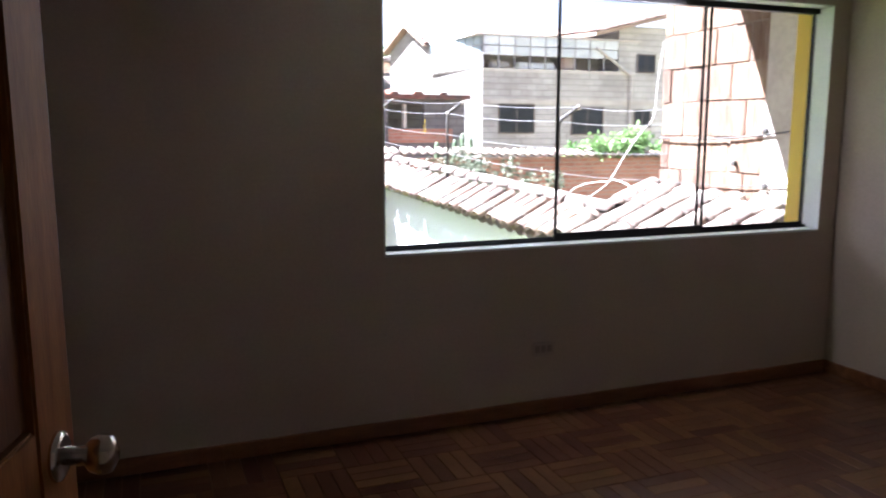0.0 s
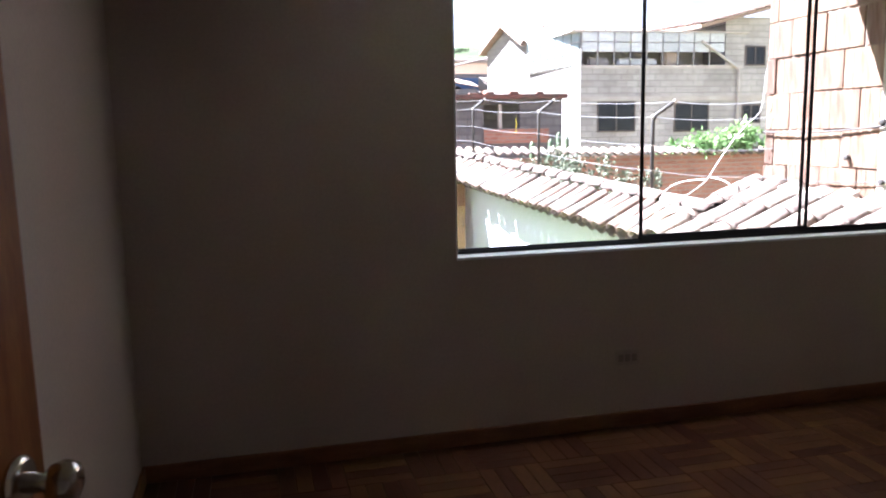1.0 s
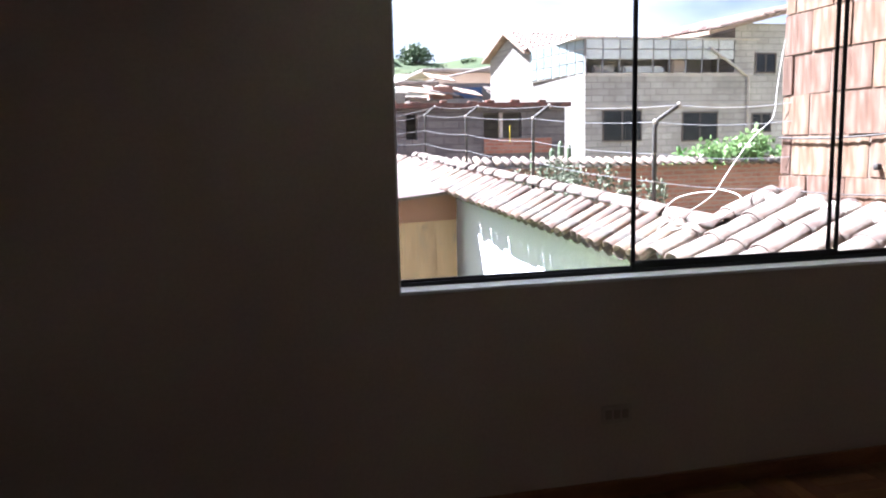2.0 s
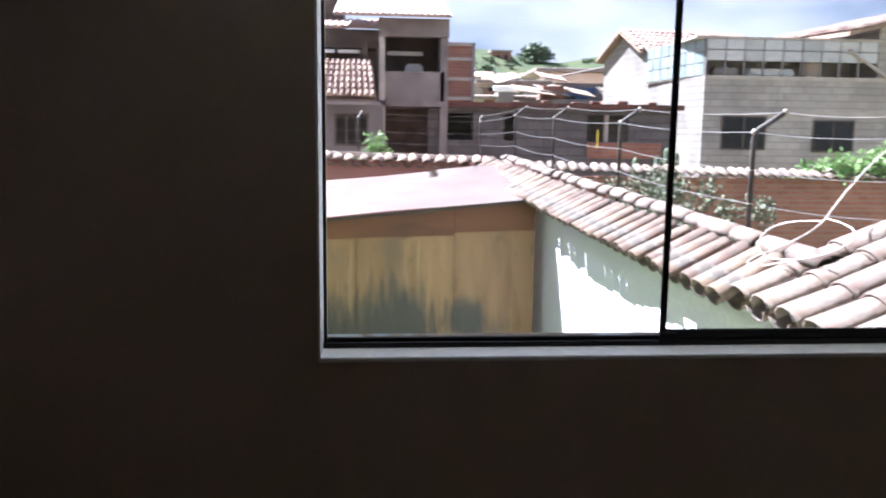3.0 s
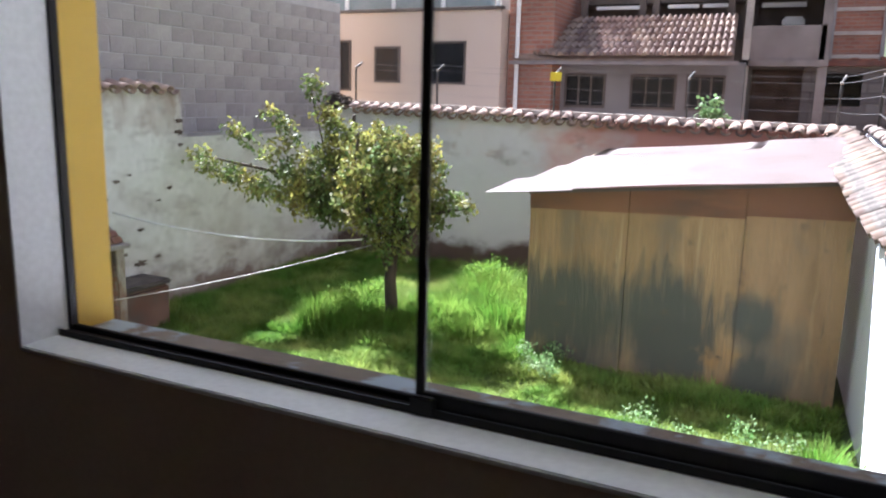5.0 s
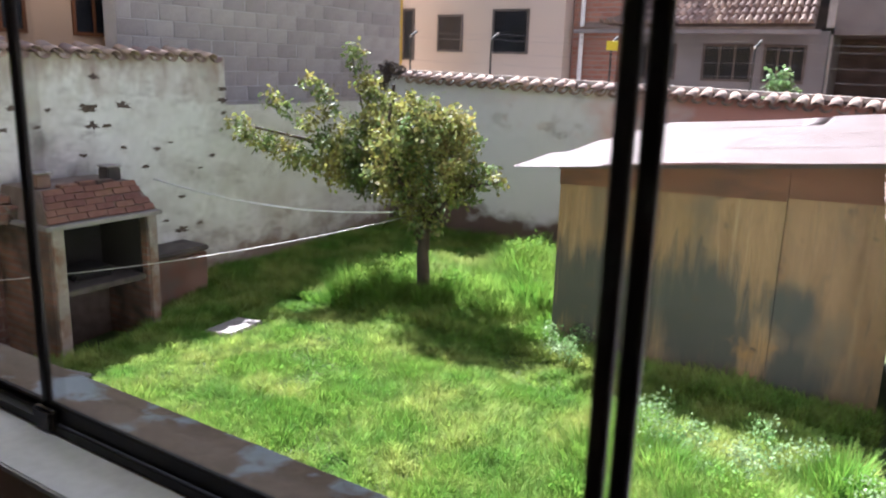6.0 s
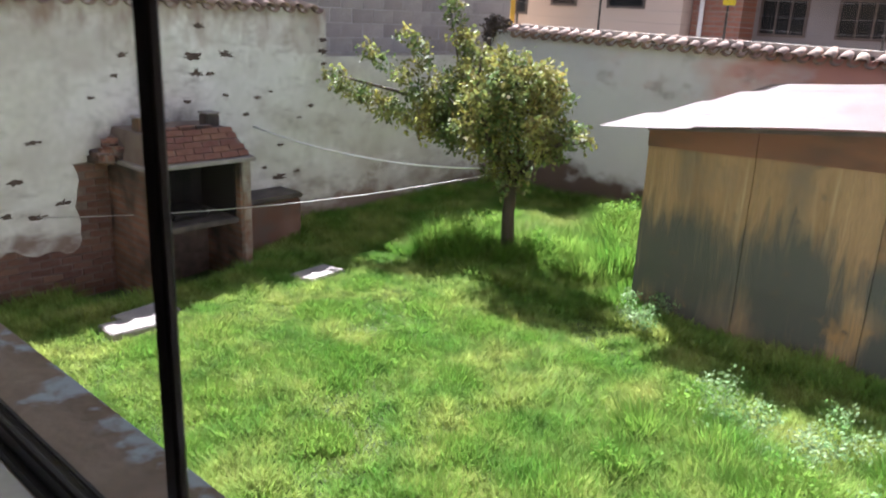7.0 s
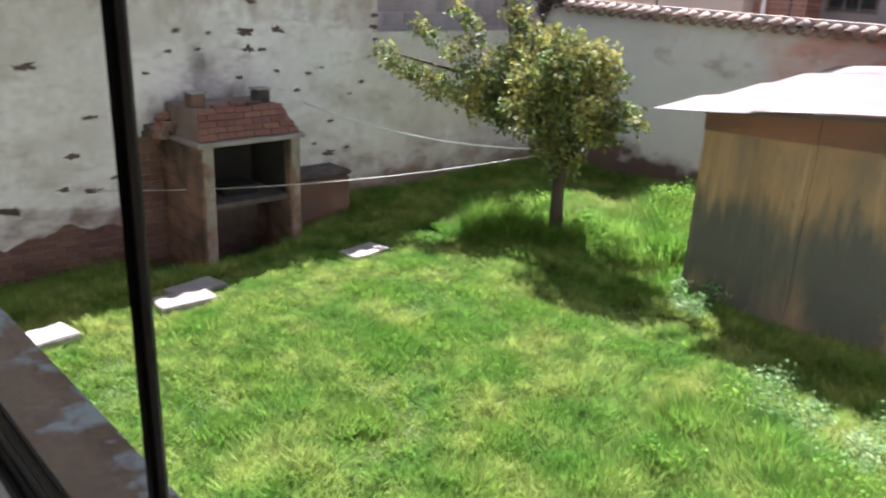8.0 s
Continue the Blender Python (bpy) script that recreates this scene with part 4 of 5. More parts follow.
for k in range(9):
    x0 = 9.86 + k * 0.6
    part("gallery_panel", boxes(((x0 + 0.03, 20.77, 4.10), (x0 + 0.57, 20.80, 4.40)), ((x0 + 0.03, 20.77, 4.43), (x0 + 0.57, 20.80, 4.73))), PANEL, grey, "opaque gallery panel with its backlit glow put into a pale colour")
    part("gallery_post", boxes(((x0 - 0.02, 20.78, 3.66), (x0 + 0.02, 20.84, 4.76))), BLOCKDARK, grey)
for x0, x1, z0, z1, mt in ((11.4, 12.9, 3.66, 3.92, WHITE), (13.2, 13.7, 3.7, 4.15, BEIGE), (10.3, 11.1, 3.66, 3.95, BLOCK)):
    part("stored_goods", bevelled((x0, 21.2, z0), (x1, 21.6, z1), 0.06), mt, grey, "things stored on the gallery")
for r in range(3):
    for k in range(7):
        f0, f1 = k / 7 + 0.008, (k + 1) / 7 - 0.008
        bm = bmesh.new()
        p = [(9.83 - 0.63 * f, 20.86 + 3.4 * f) for f in (f0, f1)]
        z0, z1 = 3.66 + r * 0.38 + 0.02, 3.66 + (r + 1) * 0.38 - 0.02
        prism(bm, [(p[0][0], p[0][1], z0), (p[1][0], p[1][1], z0), (p[1][0], p[1][1], z1), (p[0][0], p[0][1], z1)], (0.04, 0, 0))
        part("glass_panel", bm, PALEGLASS, grey, "pale greenish glass panel")
bm = bmesh.new()
prism(bm, [(9.86, 20.9, 3.62), (9.22, 24.3, 3.62), (9.22, 24.3, 4.8), (9.86, 20.9, 4.8)], (0.03, 0, 0))
part("gallery_lattice", bm, BLOCK, grey)
for a0, a1, z0, z1 in ((10.51, 11.83, 1.48, 2.42), (13.40, 14.66, 1.43, 2.33), (16.06, 16.73, 1.69, 2.25), (16.12, 16.85, 3.69, 4.28)):
    window_in(grey, "y", a0, a1, z0, z1, 20.8)
part("upper_wall", boxes(((15.3, 20.82, 3.6), (18.5, 27, 5.3))), FARBLOCK, grey, "grey block upper wall")
bm = bmesh.new()
prism(bm, [(14.0, 20.3, 4.84), (17.6, 20.3, 5.72), (17.6, 20.3, 5.82), (14.0, 20.3, 4.96)], (0, 6, 0.3))
part("pitched_roof", bm, TILEDARK, grey)
tagged(part("roof_tiles", tiled_slope((14.0, 20.25, 4.98), (14.0, 26.3, 5.28), (17.6, 26.3, 6.1), (17.6, 20.25, 5.84), 26, 9), FARTILE, grey, "weathered clay roof tiles"), kind="stuff")
part("drainpipe", tube(bmesh.new(), [(14.31, 20.70, 4.46), (15.75, 20.70, 3.55), (15.80, 20.70, 3.4), (15.78, 20.70, 1.0)], 0.05), CONCRETE, grey, "pale drainpipe")

gable = thing("gable_house", (9, 26, GZ), "sunlit block gable house with clay tile roof", "house")
bm = bmesh.new()
prism(bm, [(9.28, 24.40, GZ - 0.3), (8.76, 27.77, GZ - 0.3), (8.76, 27.77, 4.76), (9.036, 25.97, 5.52), (9.28, 24.40, 4.74)], (0.3, 0.05, 0))
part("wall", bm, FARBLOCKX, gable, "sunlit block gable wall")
for a, b in (((9.28, 24.30, 4.66), (9.02, 26.0, 5.56)), ((8.72, 27.95, 4.66), (9.02, 26.0, 5.56))):
    bm = bmesh.new()
    a, b = Vector(a) + Vector((-0.28, 0, 0)), Vector(b) + Vector((-0.28, 0, 0))
    prism(bm, [a, b, b + Vector((5.0, 0.78, 0)), a + Vector((5.0, 0.78, 0))], (0, 0, 0.07))
    part("roof", bm, TILEDARK, gable)
tagged(part("roof_tiles", tiled_slope((9.0, 24.28, 4.74), (14.0, 25.06, 4.74), (13.74, 26.78, 5.65), (8.74, 26.0, 5.65), 24, 6), FARTILE, gable, "weathered clay roof tiles"), kind="stuff")

timber = thing("timber_house", (-1.5, 18, GZ), "old dark two-storey timber house with clay and salmon roofs", "house")
# the dark block colour carries this lower wall's shade
part("lower_wall", boxes(((-4.6, 16.3, GZ - 0.3), (0.2, 21, 2.46))), BLOCKDARK, timber, "grey lower wall with its shade put into the dark block colour")
part("upper_wall", boxes(((-4.2, 18.2, 2.4), (0.2, 21, 4.2))), DARKWOOD, timber, "dark timber upper storey")
part("upper_beam", boxes(((-4.2, 17.55, 3.85), (0.2, 18.2, 4.30))), DARKWOOD, timber)
for x in (-4.1, -3.5, -2.15, -1.85, -0.25, 0.1):
    part("gallery_post", boxes(((x - 0.07, 17.0, 2.4), (x + 0.07, 17.12, 3.9))), DARKWOOD, timber)
for a0, a1 in ((-3.34, -2.3), (-1.68, -1.0), (-0.92, -0.38)):
    part("pale_strip", boxes(((a0, 17.5, 3.72), (a1, 17.55, 3.80))), WHITE, timber)
    part("back_wall_patch", boxes(((a0 + 0.1, 18.1, 3.0), (a1 - 0.1, 18.19, 3.55))), BEIGE, timber)
part("gallery_rail", boxes(((-4.2, 16.95, 2.42), (0.2, 17.02, 2.95))), DARKWOOD, timber)
bm = bmesh.new()
prism(bm, [(-4.5, 17.5, 4.315), (0.15, 17.5, 4.315), (0.15, 19.2, 4.72), (-4.3, 19.2, 4.72)], (0, 0, 0.06))
part("upper_roof", bm, SALMON, timber, "salmon corrugated roof")
bm = bmesh.new()
for k in range(26):
    x = -4.45 + k * 0.178
    prism(bm, [(x, 17.48, 4.380), (x + 0.06, 17.48, 4.410), (x + 0.12, 17.48, 4.380)], (0.0, 1.7, 0.405))
tagged(part("roof_ribs", bm, SALMON, timber), kind="stuff")
bm = bmesh.new()
prism(bm, [(-4.6, 15.45, 2.44), (0.05, 15.45, 2.44), (-0.08, 16.85, 3.34), (-3.7, 16.85, 3.34)], (0, 0, 0.05))
part("lower_roof", bm, TILEDARK, timber)
tagged(part("roof_tiles", tiled_slope((-3.72, 15.42, 2.50), (0.05, 15.42, 2.50), (-0.06, 16.85, 3.42), (-3.42, 16.85, 3.42), 27, 6), FARTILE, timber, "sunlit clay roof tiles"), kind="stuff")
tagged(part("hip_tiles", tiled_slope((-4.75, 15.9, 2.52), (-3.72, 15.42, 2.52), (-3.45, 16.85, 3.42), (-3.75, 17.3, 3.42), 6, 6), TILEDARK, timber, "hip tiles in the dark clay bed colour"), kind="stuff")
part("gutter", boxes(((-4.7, 15.36, 2.36), (0.15, 15.46, 2.44))), OLDCEMENT, timber)
for a0, a1 in ((-3.6, -2.75), (-2.1, -1.2), (-0.9, -0.2)):
    window_in(timber, "y", a0, a1, 1.5, 2.15, 16.3, bars=2)
part("balcony_parapet", boxes(((0.2, 16.6, 2.52), (1.66, 16.75, 3.22))), OLDCEMENT, timber, "raw concrete balcony parapet")
part("balcony_slab", boxes(((0.1, 16.55, 2.40), (1.75, 18.4, 2.53))), OLDCEMENT, timber)
part("column", boxes(((0.10, 16.55, GZ), (0.24, 16.72, 4.45))), BLOCK, timber, "bluish steel column")
part("column", boxes(((1.56, 16.6, GZ), (1.74, 16.78, 4.3))), OLDCEMENT, timber)
part("balcony_back", boxes(((0.2, 18.3, GZ), (1.75, 18.4, 4.4))), DARKWOOD, timber)
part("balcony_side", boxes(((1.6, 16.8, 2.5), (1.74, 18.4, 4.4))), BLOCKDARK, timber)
part("pale_strip", boxes(((0.3, 17.8, 3.72), (1.2, 17.85, 3.82))), WHITE, timber)
part("stored_goods", bevelled((0.75, 17.6, 3.2), (1.2, 17.9, 3.5), 0.05), WHITE, timber)
bm = bmesh.new()
prism(bm, [(-0.95, 16.2, 4.42), (1.78, 16.2, 4.42), (1.78, 19.2, 5.30), (-0.95, 19.2, 5.30)], (0, 0, 0.06))
part("balcony_beam", boxes(((0.09, 16.52, 4.02), (1.76, 16.74, 4.44))), OLDCEMENT, timber, "dark weathered beam under the roof")
part("balcony_soffit", boxes(((0.09, 16.75, 4.36), (1.76, 18.3, 4.44))), DARKWOOD, timber)
part("balcony_roof", bm, SALMON, timber, "salmon corrugated roof")
bm = bmesh.new()
for k in range(18):
    x = -0.92 + k * 0.15
    prism(bm, [(x, 16.18, 4.485), (x + 0.05, 16.18, 4.515), (x + 0.10, 16.18, 4.485)], (0.0, 3.0, 0.88))
tagged(part("roof_ribs", bm, SALMON, timber), kind="stuff")
part("dormer", boxes(((-1.7, 19.0, 4.6), (-0.85, 20.0, 5.6))), DARKWOOD, timber)

tower = thing("brick_tower_house", (2.5, 23, GZ), "unfinished red brick house with concrete bands", "house")
part("wall", boxes(((1.7, 22, GZ - 0.3), (3.0, 26, 4.60))), FARBRICK, tower)
for z in (2.86, 3.45, 4.05, 4.5):
    part("band", boxes(((1.68, 21.96, z), (3.02, 22.06, z + 0.10))), CONCRETE, tower)
for x in (1.72, 2.92):
    part("pillar", boxes(((x, 21.95, GZ), (x + 0.1, 22.05, 4.6))), BLOCKDARK, tower)

ruin = thing("dark_block_annexe", (4, 18, GZ), "low dark block annexe with open window holes", "house")
part("wall", boxes(((1.30, 17.0, 1.62), (1.55, 17.2, 2.28)), ((2.42, 17.0, 1.62), (3.2, 17.2, 2.28)), ((3.5, 17.0, 1.62), (5.3, 17.2, 2.28)), ((6.36, 17.0, 1.62), (7.6, 17.2, 2.28)), ((1.30, 17.0, GZ - 0.3), (7.6, 17.2, 1.62)), ((1.3, 17.0, 2.28), (7.6, 17.2, 2.42))), DARKBLOCK, ruin, "dark block front wall")
part("back_wall", boxes(((1.3, 20.0, GZ - 0.3), (7.6, 20.2, 2.42))), DARKBLOCK, ruin)
part("roof_slab", boxes(((1.2, 16.8, 2.42), (7.7, 20.3, 2.54))), BRICKRED, ruin, "rusty roof slab edge")
part("doorpost", boxes(((5.75, 17.05, GZ), (5.85, 17.15, 2.3))), CONCRETE, ruin)
part("red_parapet", boxes(((5.3, 16.96, 1.2), (7.2, 16.996, 1.60))), FARBRICK, ruin)
for k in range(9):
    x = 1.4 + 0.68 * k + rng.uniform(-0.15, 0.15)
    part("loose_brick", bevelled((x, 16.82, 2.545), (x + rng.uniform(0.12, 0.28), 17.0, 2.575 + rng.uniform(0, 0.05)), 0.01, 1), BRICKRED, ruin, "loose brick on the slab")

beige = thing("beige_house", (-7, 17, GZ), "beige rendered house with small windows and glazed terrace", "house")
part("wall", boxes(((-10.5, 15.2, GZ - 0.3), (-4.83, 19, 3.55))), BEIGE, beige)
part("floor_edge", boxes(((-10.5, 15.15, 3.53), (-4.80, 15.3, 3.60))), DARKWOOD, beige)
for a0, a1, z0, z1 in ((-8.02, -7.42, 1.96, 2.70), (-6.54, -5.72, 1.94, 2.81)):
    window_in(beige, "y", a0, a1, z0, z1, 15.2, bars=0)
window_in(beige, "y", -9.02, -8.78, 1.75, 2.85, 15.2, bars=0)
part("yellow_pillar", bevelled((-9.26, 15.02, GZ - 0.2), (-9.09, 15.194, 3.1), 0.01), YELLOW, beige, "yellow painted pillar")
for x in (-10.2, -8.9, -7.6, -6.3, -4.95):
    part("terrace_post", boxes(((x - 0.05, 15.25, 3.6), (x + 0.05, 15.35, 5.0))), WHITE, beige)
for x in (-10.15, -8.85, -7.55, -6.25):
    part("terrace_pane", boxes(((x, 15.29, 3.62), (x + 1.2, 15.31, 4.9))), PALEGLASS, beige, "greenish glass pane")
part("terrace_room", boxes(((-10.4, 17.0, 3.6), (-4.9, 18.9, 5.2))), BLOCK, beige)
part("brick_side", boxes(((-4.80, 15.6, GZ - 0.3), (-3.75, 19, 4.5))), FARBRICK, beige, "bare red brick side building")
part("pipe", tube(bmesh.new(), [(-4.55, 15.5, GZ), (-4.55, 15.5, 4.6)], 0.05), WHITE, beige, "white drainpipe")

ochre = thing("ochre_house", (-10, 6, GZ), "ochre painted house with brown framed windows", "house")
part("wall", boxes(((-13, 1.5, GZ - 0.3), (-8.5, 9.1, 4.5))), ORANGE, ochre)
for a0, a1 in ((4.9, 5.5), (6.28, 6.87), (7.55, 8.2)):
    window_in(ochre, "x", a0, a1, 1.9, 3.0, -8.5, DOORDARK, bars=1)
part("lean_roof", prism(bmesh.new(), [(-8.5, 2.6, 1.9), (-7.3, 2.6, 1.72), (-7.3, 4.6, 1.72), (-8.5, 4.6, 1.9)], (0, 0, 0.04)), SALMON, ochre)

# far wall of the neighbour's yard with its tile cap
wall_far = structure("wall_yard", boxes(((2.9, 12.5, GZ - 0.3), (14.0, 12.75, 0.93))), FARBRICK, "old red brick wall of the neighbouring yard")
cap_far = thing("tile_cap", (7, 12.5, 0.95), "weathered clay tile cap along the red brick wall", "tile cap", kind="structure")
x = 2.6
while x < 11.6:
    lay(cap_far, COVER, (x, 12.36, 0.95 - (x - 7) * 0.02), (0, 0.47, 0.14), (0, -0.14, 0.47))
    x += 0.215


# ---- barbecue against the left wall ----
FX = -5.75                                     # its front
bbq = thing("brick_barbecue", (-6.2, 4.7, GZ), "old brick garden barbecue with sooty firebox against the wall", "barbecue")
part("side_wall", bevelled((LX, 4.02, GZ - 0.5), (FX, 4.20, -0.30), 0.012), BBQBRICK, bbq, "worn brick side wall")
part("side_wall", bevelled((LX, 5.26, GZ - 0.5), (FX, 5.42, -0.30), 0.012), BBQBRICK, bbq, "worn brick side wall")
part("column_face", bevelled((FX - 0.005, 4.05, GZ - 0.5), (FX + 0.02, 4.19, -0.31), 0.008), SLABDULL, bbq, "pale cement column face")
part("column_face", bevelled((FX - 0.005, 5.28, GZ - 0.5), (FX + 0.02, 5.40, -0.31), 0.008), SLABDULL, bbq, "pale cement column face")
part("back_wall", boxes(((LX, 4.20, GZ - 0.5), (LX + 0.12, 5.26, -0.30))), SOOT, bbq, "soot-black back of the firebox")
part("grill_shelf", bevelled((LX + 0.12, 4.20, -1.12), (FX - 0.05, 5.26, -1.05), 0.012), SOOTGREY, bbq, "sooty cement grill shelf")
part("firebox_lining", boxes(((LX + 0.12, 4.20, -1.05), (FX - 0.12, 4.215, -0.3)), ((LX + 0.12, 5.245, -1.05), (FX - 0.12, 5.26, -0.3))), SOOT, bbq)
part("ash_heap", bevelled((LX + 0.3, 4.45, -1.05), (FX - 0.3, 5.0, -0.93), 0.04), SOOT, bbq)
part("wood_store_back", boxes(((LX + 0.12, 4.20, GZ - 0.5), (LX + 0.2, 5.26, -1.1))), ADOBE, bbq)
part("lintel", bevelled((LX, 3.97, -0.31), (FX + 0.06, 5.47, -0.255), 0.012), SLAB, bbq, "pale cement lintel shelf")
bm = bmesh.new()
lo = [(LX, 4.02, -0.25), (FX - 0.01, 4.02, -0.25), (FX - 0.01, 5.42, -0.25), (LX, 5.42, -0.25)]
hi = [(LX, 4.12, 0.09), (FX - 0.26, 4.12, 0.09), (FX - 0.26, 5.30, 0.09), (LX, 5.30, 0.09)]
vl, vh = [bm.verts.new(p) for p in lo], [bm.verts.new(p) for p in hi]
bm.faces.new(vl[::-1])
bm.faces.new(vh)
for k in range(4):
    bm.faces.new((vl[k], vl[(k + 1) % 4], vh[(k + 1) % 4], vh[k]))
hood = part("hood", bm, MORTARDARK, bbq, "sloping brick hood")
HB = shared("brick", bevelled((0.004, 0.004, -0.004), (0.236, 0.084, 0.016), 0.006, 1), BRICKRED)
slope = Vector((-0.25, 0.0, 0.34))
nor = Vector((0.34, 0, 0.25))
for r in range(5):
    inset = 0.024 * r
    k = 0
    y = 4.03 + inset + (-0.12 if r % 2 else 0)
    while y < 5.41 - inset:
        y0, y1 = max(y, 4.03 + inset), min(y + 0.24, 5.41 - inset)
        if y1 - y0 > 0.06:
            at = Vector((FX - 0.01, 0, -0.245)) + slope * (r / 5)
            m = Matrix((Vector((0, 1, 0)), slope.normalized(), nor.normalized())).transposed().to_4x4()
            m.translation = (at.x + rng.uniform(-0.012, 0.008), y0, at.z + rng.uniform(-0.006, 0.006))
            piece("brick", HB, hood, m @ Matrix.Diagonal(((y1 - y0) / 0.24, 1.0, 1, 1)))
        y += 0.245
for y0, mt in ((4.16, BRICKWORN), (5.06, SOOTGREY)):
    part("chimney_stub", bevelled((-6.36, y0, 0.085), (-6.16, y0 + 0.19, 0.25), 0.018), mt, bbq, "short brick chimney stub")
    # thin pale slab added so the stub's top looks sunlit
    part("stub_sunlit_top", bevelled((-6.37, y0 - 0.01, 0.252), (-6.15, y0 + 0.20, 0.275), 0.008, 1), SLAB, bbq, "added pale slab for the stub's sunlit top")
# a ragged edge of bricks along the hood's top
for k in range(5):
    y0 = 4.14 + 0.232 * k
    if k in (0, 4):
        continue
    bm = bevelled((-6.14, y0, 0.088), (-6.03, y0 + 0.22, 0.125 + rng.uniform(0, 0.03)), 0.010, 1)
    part("rim_brick", bm, BRICKRED, bbq)
bench = thing("brick_bench", (-6.5, 6.0, GZ), "low crumbling brick bench beside the barbecue", "bench")
part("body", bevelled((LX, 5.44, GZ - 0.5), (-6.25, 6.62, -1.06), 0.04), BRICKWORN, bench)
part("top", bevelled((LX, 5.44, -1.06), (-6.22, 6.64, -0.99), 0.03), SOOTGREY, bench, "sooty mortar top")
bm = bmesh.new()
for k in range(24):
    f = rng.random()
    c = Vector((LX + rng.uniform(0.04, 0.38), 3.86 + 0.22 * f, -0.28 + (0.03 + 0.22 * f) * rng.random()))
    bmesh.ops.create_cube(bm, size=1, matrix=Matrix.Translation(c) @ pose(0, 0, 0, rng.uniform(-25, 25), rng.uniform(-25, 25), rng.uniform(0, 90)) @ Matrix.Diagonal((rng.uniform(0.12, 0.24), 0.12, 0.08, 1)))
part("rubble_shoulder", bm, BBQBRICK, bbq, "sooty rubble shoulder beside the hood")
# ---- pavers in the lawn ----
for k, (x, y, rz) in enumerate(((-4.50, 1.72, 6), (-4.60, 3.18, -4), (-4.90, 3.46, 8), (-4.70, 5.66, 5))):
    bm = bevelled((-0.20, -0.30, -0.05), (0.20, 0.30, 0.035), 0.012)
    bm.transform(pose(x, y, ground_z(x, y) + 0.03, 0, -3, rz))
    tagged(mesh_ob("paver", bm, SLAB), "pale concrete paving slab set in the lawn", "paver", "garden pavers")

# ---- citrus tree ----
TB = Vector((-3.46, 7.97, GZ))
tree = thing("citrus_tree", TB, "small citrus tree with two crowns of yellowish green leaves", "tree")
bm = bmesh.new()
tube(bm, [TB + Vector(p) for p in ((0, 0, -0.1), (0.01, 0, 0.25), (-0.03, 0.02, 0.7), (0.02, 0.0, 1.05), (0.06, -0.02, 1.5), (0.10, -0.02, 2.1), (0.08, 0, 2.55))], [0.12, 0.095, 0.085, 0.08, 0.05, 0.03, 0.012], 9)
part("trunk", bm, BARK, tree, "dark rough trunk", True)
limbs = (((-0.02, 0.02, 0.75), (-0.35, 0.22, 1.15), (-0.95, 0.5, 1.7), (-1.55, 0.62, 2.45), (-1.78, 0.62, 3.3)), ((-0.85, 0.45, 1.6), (-1.4, 0.3, 1.95), (-2.05, -0.2, 2.15), (-2.5, -0.9, 2.35)), ((0.03, 0, 1.1), (0.4, -0.1, 1.5), (0.8, -0.15, 1.75), (1.25, -0.2, 1.85)),
         ((0.03, 0, 1.2), (-0.2, -0.3, 1.7), (-0.35, -0.4, 2.3), (-0.3, -0.4, 2.75)), ((0.05, 0, 1.3), (0.3, 0.3, 1.9), (0.45, 0.35, 2.5)), ((-1.25, 0.65, 2.1), (-1.1, 0.7, 2.6), (-1.0, 0.6, 2.95)))
for l in limbs:
    bm = tube(bmesh.new(), [TB + Vector(p) for p in l], [0.05, 0.038, 0.026, 0.016, 0.008][:len(l)], 7)
    part("limb", bm, BARK, tree, "", True)


def around(centres):
    return [(tuple(TB + Vector(c)), r) for c, r in centres]


core = [((0.05, -0.05, 2.10), (0.70, 0.66, 0.74)), ((0.30, -0.1, 2.42), (0.46, 0.44, 0.40)), ((-0.12, -0.1, 2.60), (0.42, 0.42, 0.36)), ((-0.28, -0.1, 1.68), (0.38, 0.38, 0.44)), ((0.05, -0.1, 1.30), (0.34, 0.34, 0.32)), ((0.62, -0.1, 1.78), (0.36, 0.36, 0.30)), ((1.15, -0.2, 1.85), (0.20, 0.16, 0.12))]
for k in range(22):
    a, e = k * 2.4, rng.uniform(-0.6, 1.2)
    q = rng.uniform(0.62, 0.86)
    core.append(((0.10 + q * math.cos(a) * math.cos(e), -0.05 + q * math.sin(a) * math.cos(e), 1.98 + 0.80 * q * math.sin(e)), (rng.uniform(0.12, 0.24),) * 2 + (rng.uniform(0.10, 0.20),)))
main = around(core)
under("crown", leaf_cloud(main, 9500, 0.078, 3, 0.25), LEAF, tree, "rounded crown of small yellowish green leaves")
plumes = []
for tip in ((-2.6, -0.95, 2.36), (-2.35, -0.45, 2.72), (-2.45, -0.75, 2.15), (-2.05, 0.0, 2.95), (-1.80, 0.62, 3.45), (-1.35, 0.5, 3.0), (-1.7, 0.0, 2.05), (-1.25, 0.25, 2.45), (-0.95, 0.45, 2.75)):
    for f in (0.25, 0.45, 0.62, 0.78, 0.92, 1.0):
        c = Vector((-0.55, 0.3, 1.55)).lerp(Vector(tip), f) + Vector((rng.uniform(-0.06, 0.06), rng.uniform(-0.06, 0.06), 0.10 * math.sin(f * 3.1) * -1))
        q = 0.40 - 0.22 * f
        plumes.append((tuple(c), (q, q, q * 0.85)))
side = around(plumes)
under("crown", leaf_cloud(side, 9600, 0.076, 5, 0.2), LEAF, tree, "looser leaning crown of yellowish green leaves")
bm = bmesh.new()
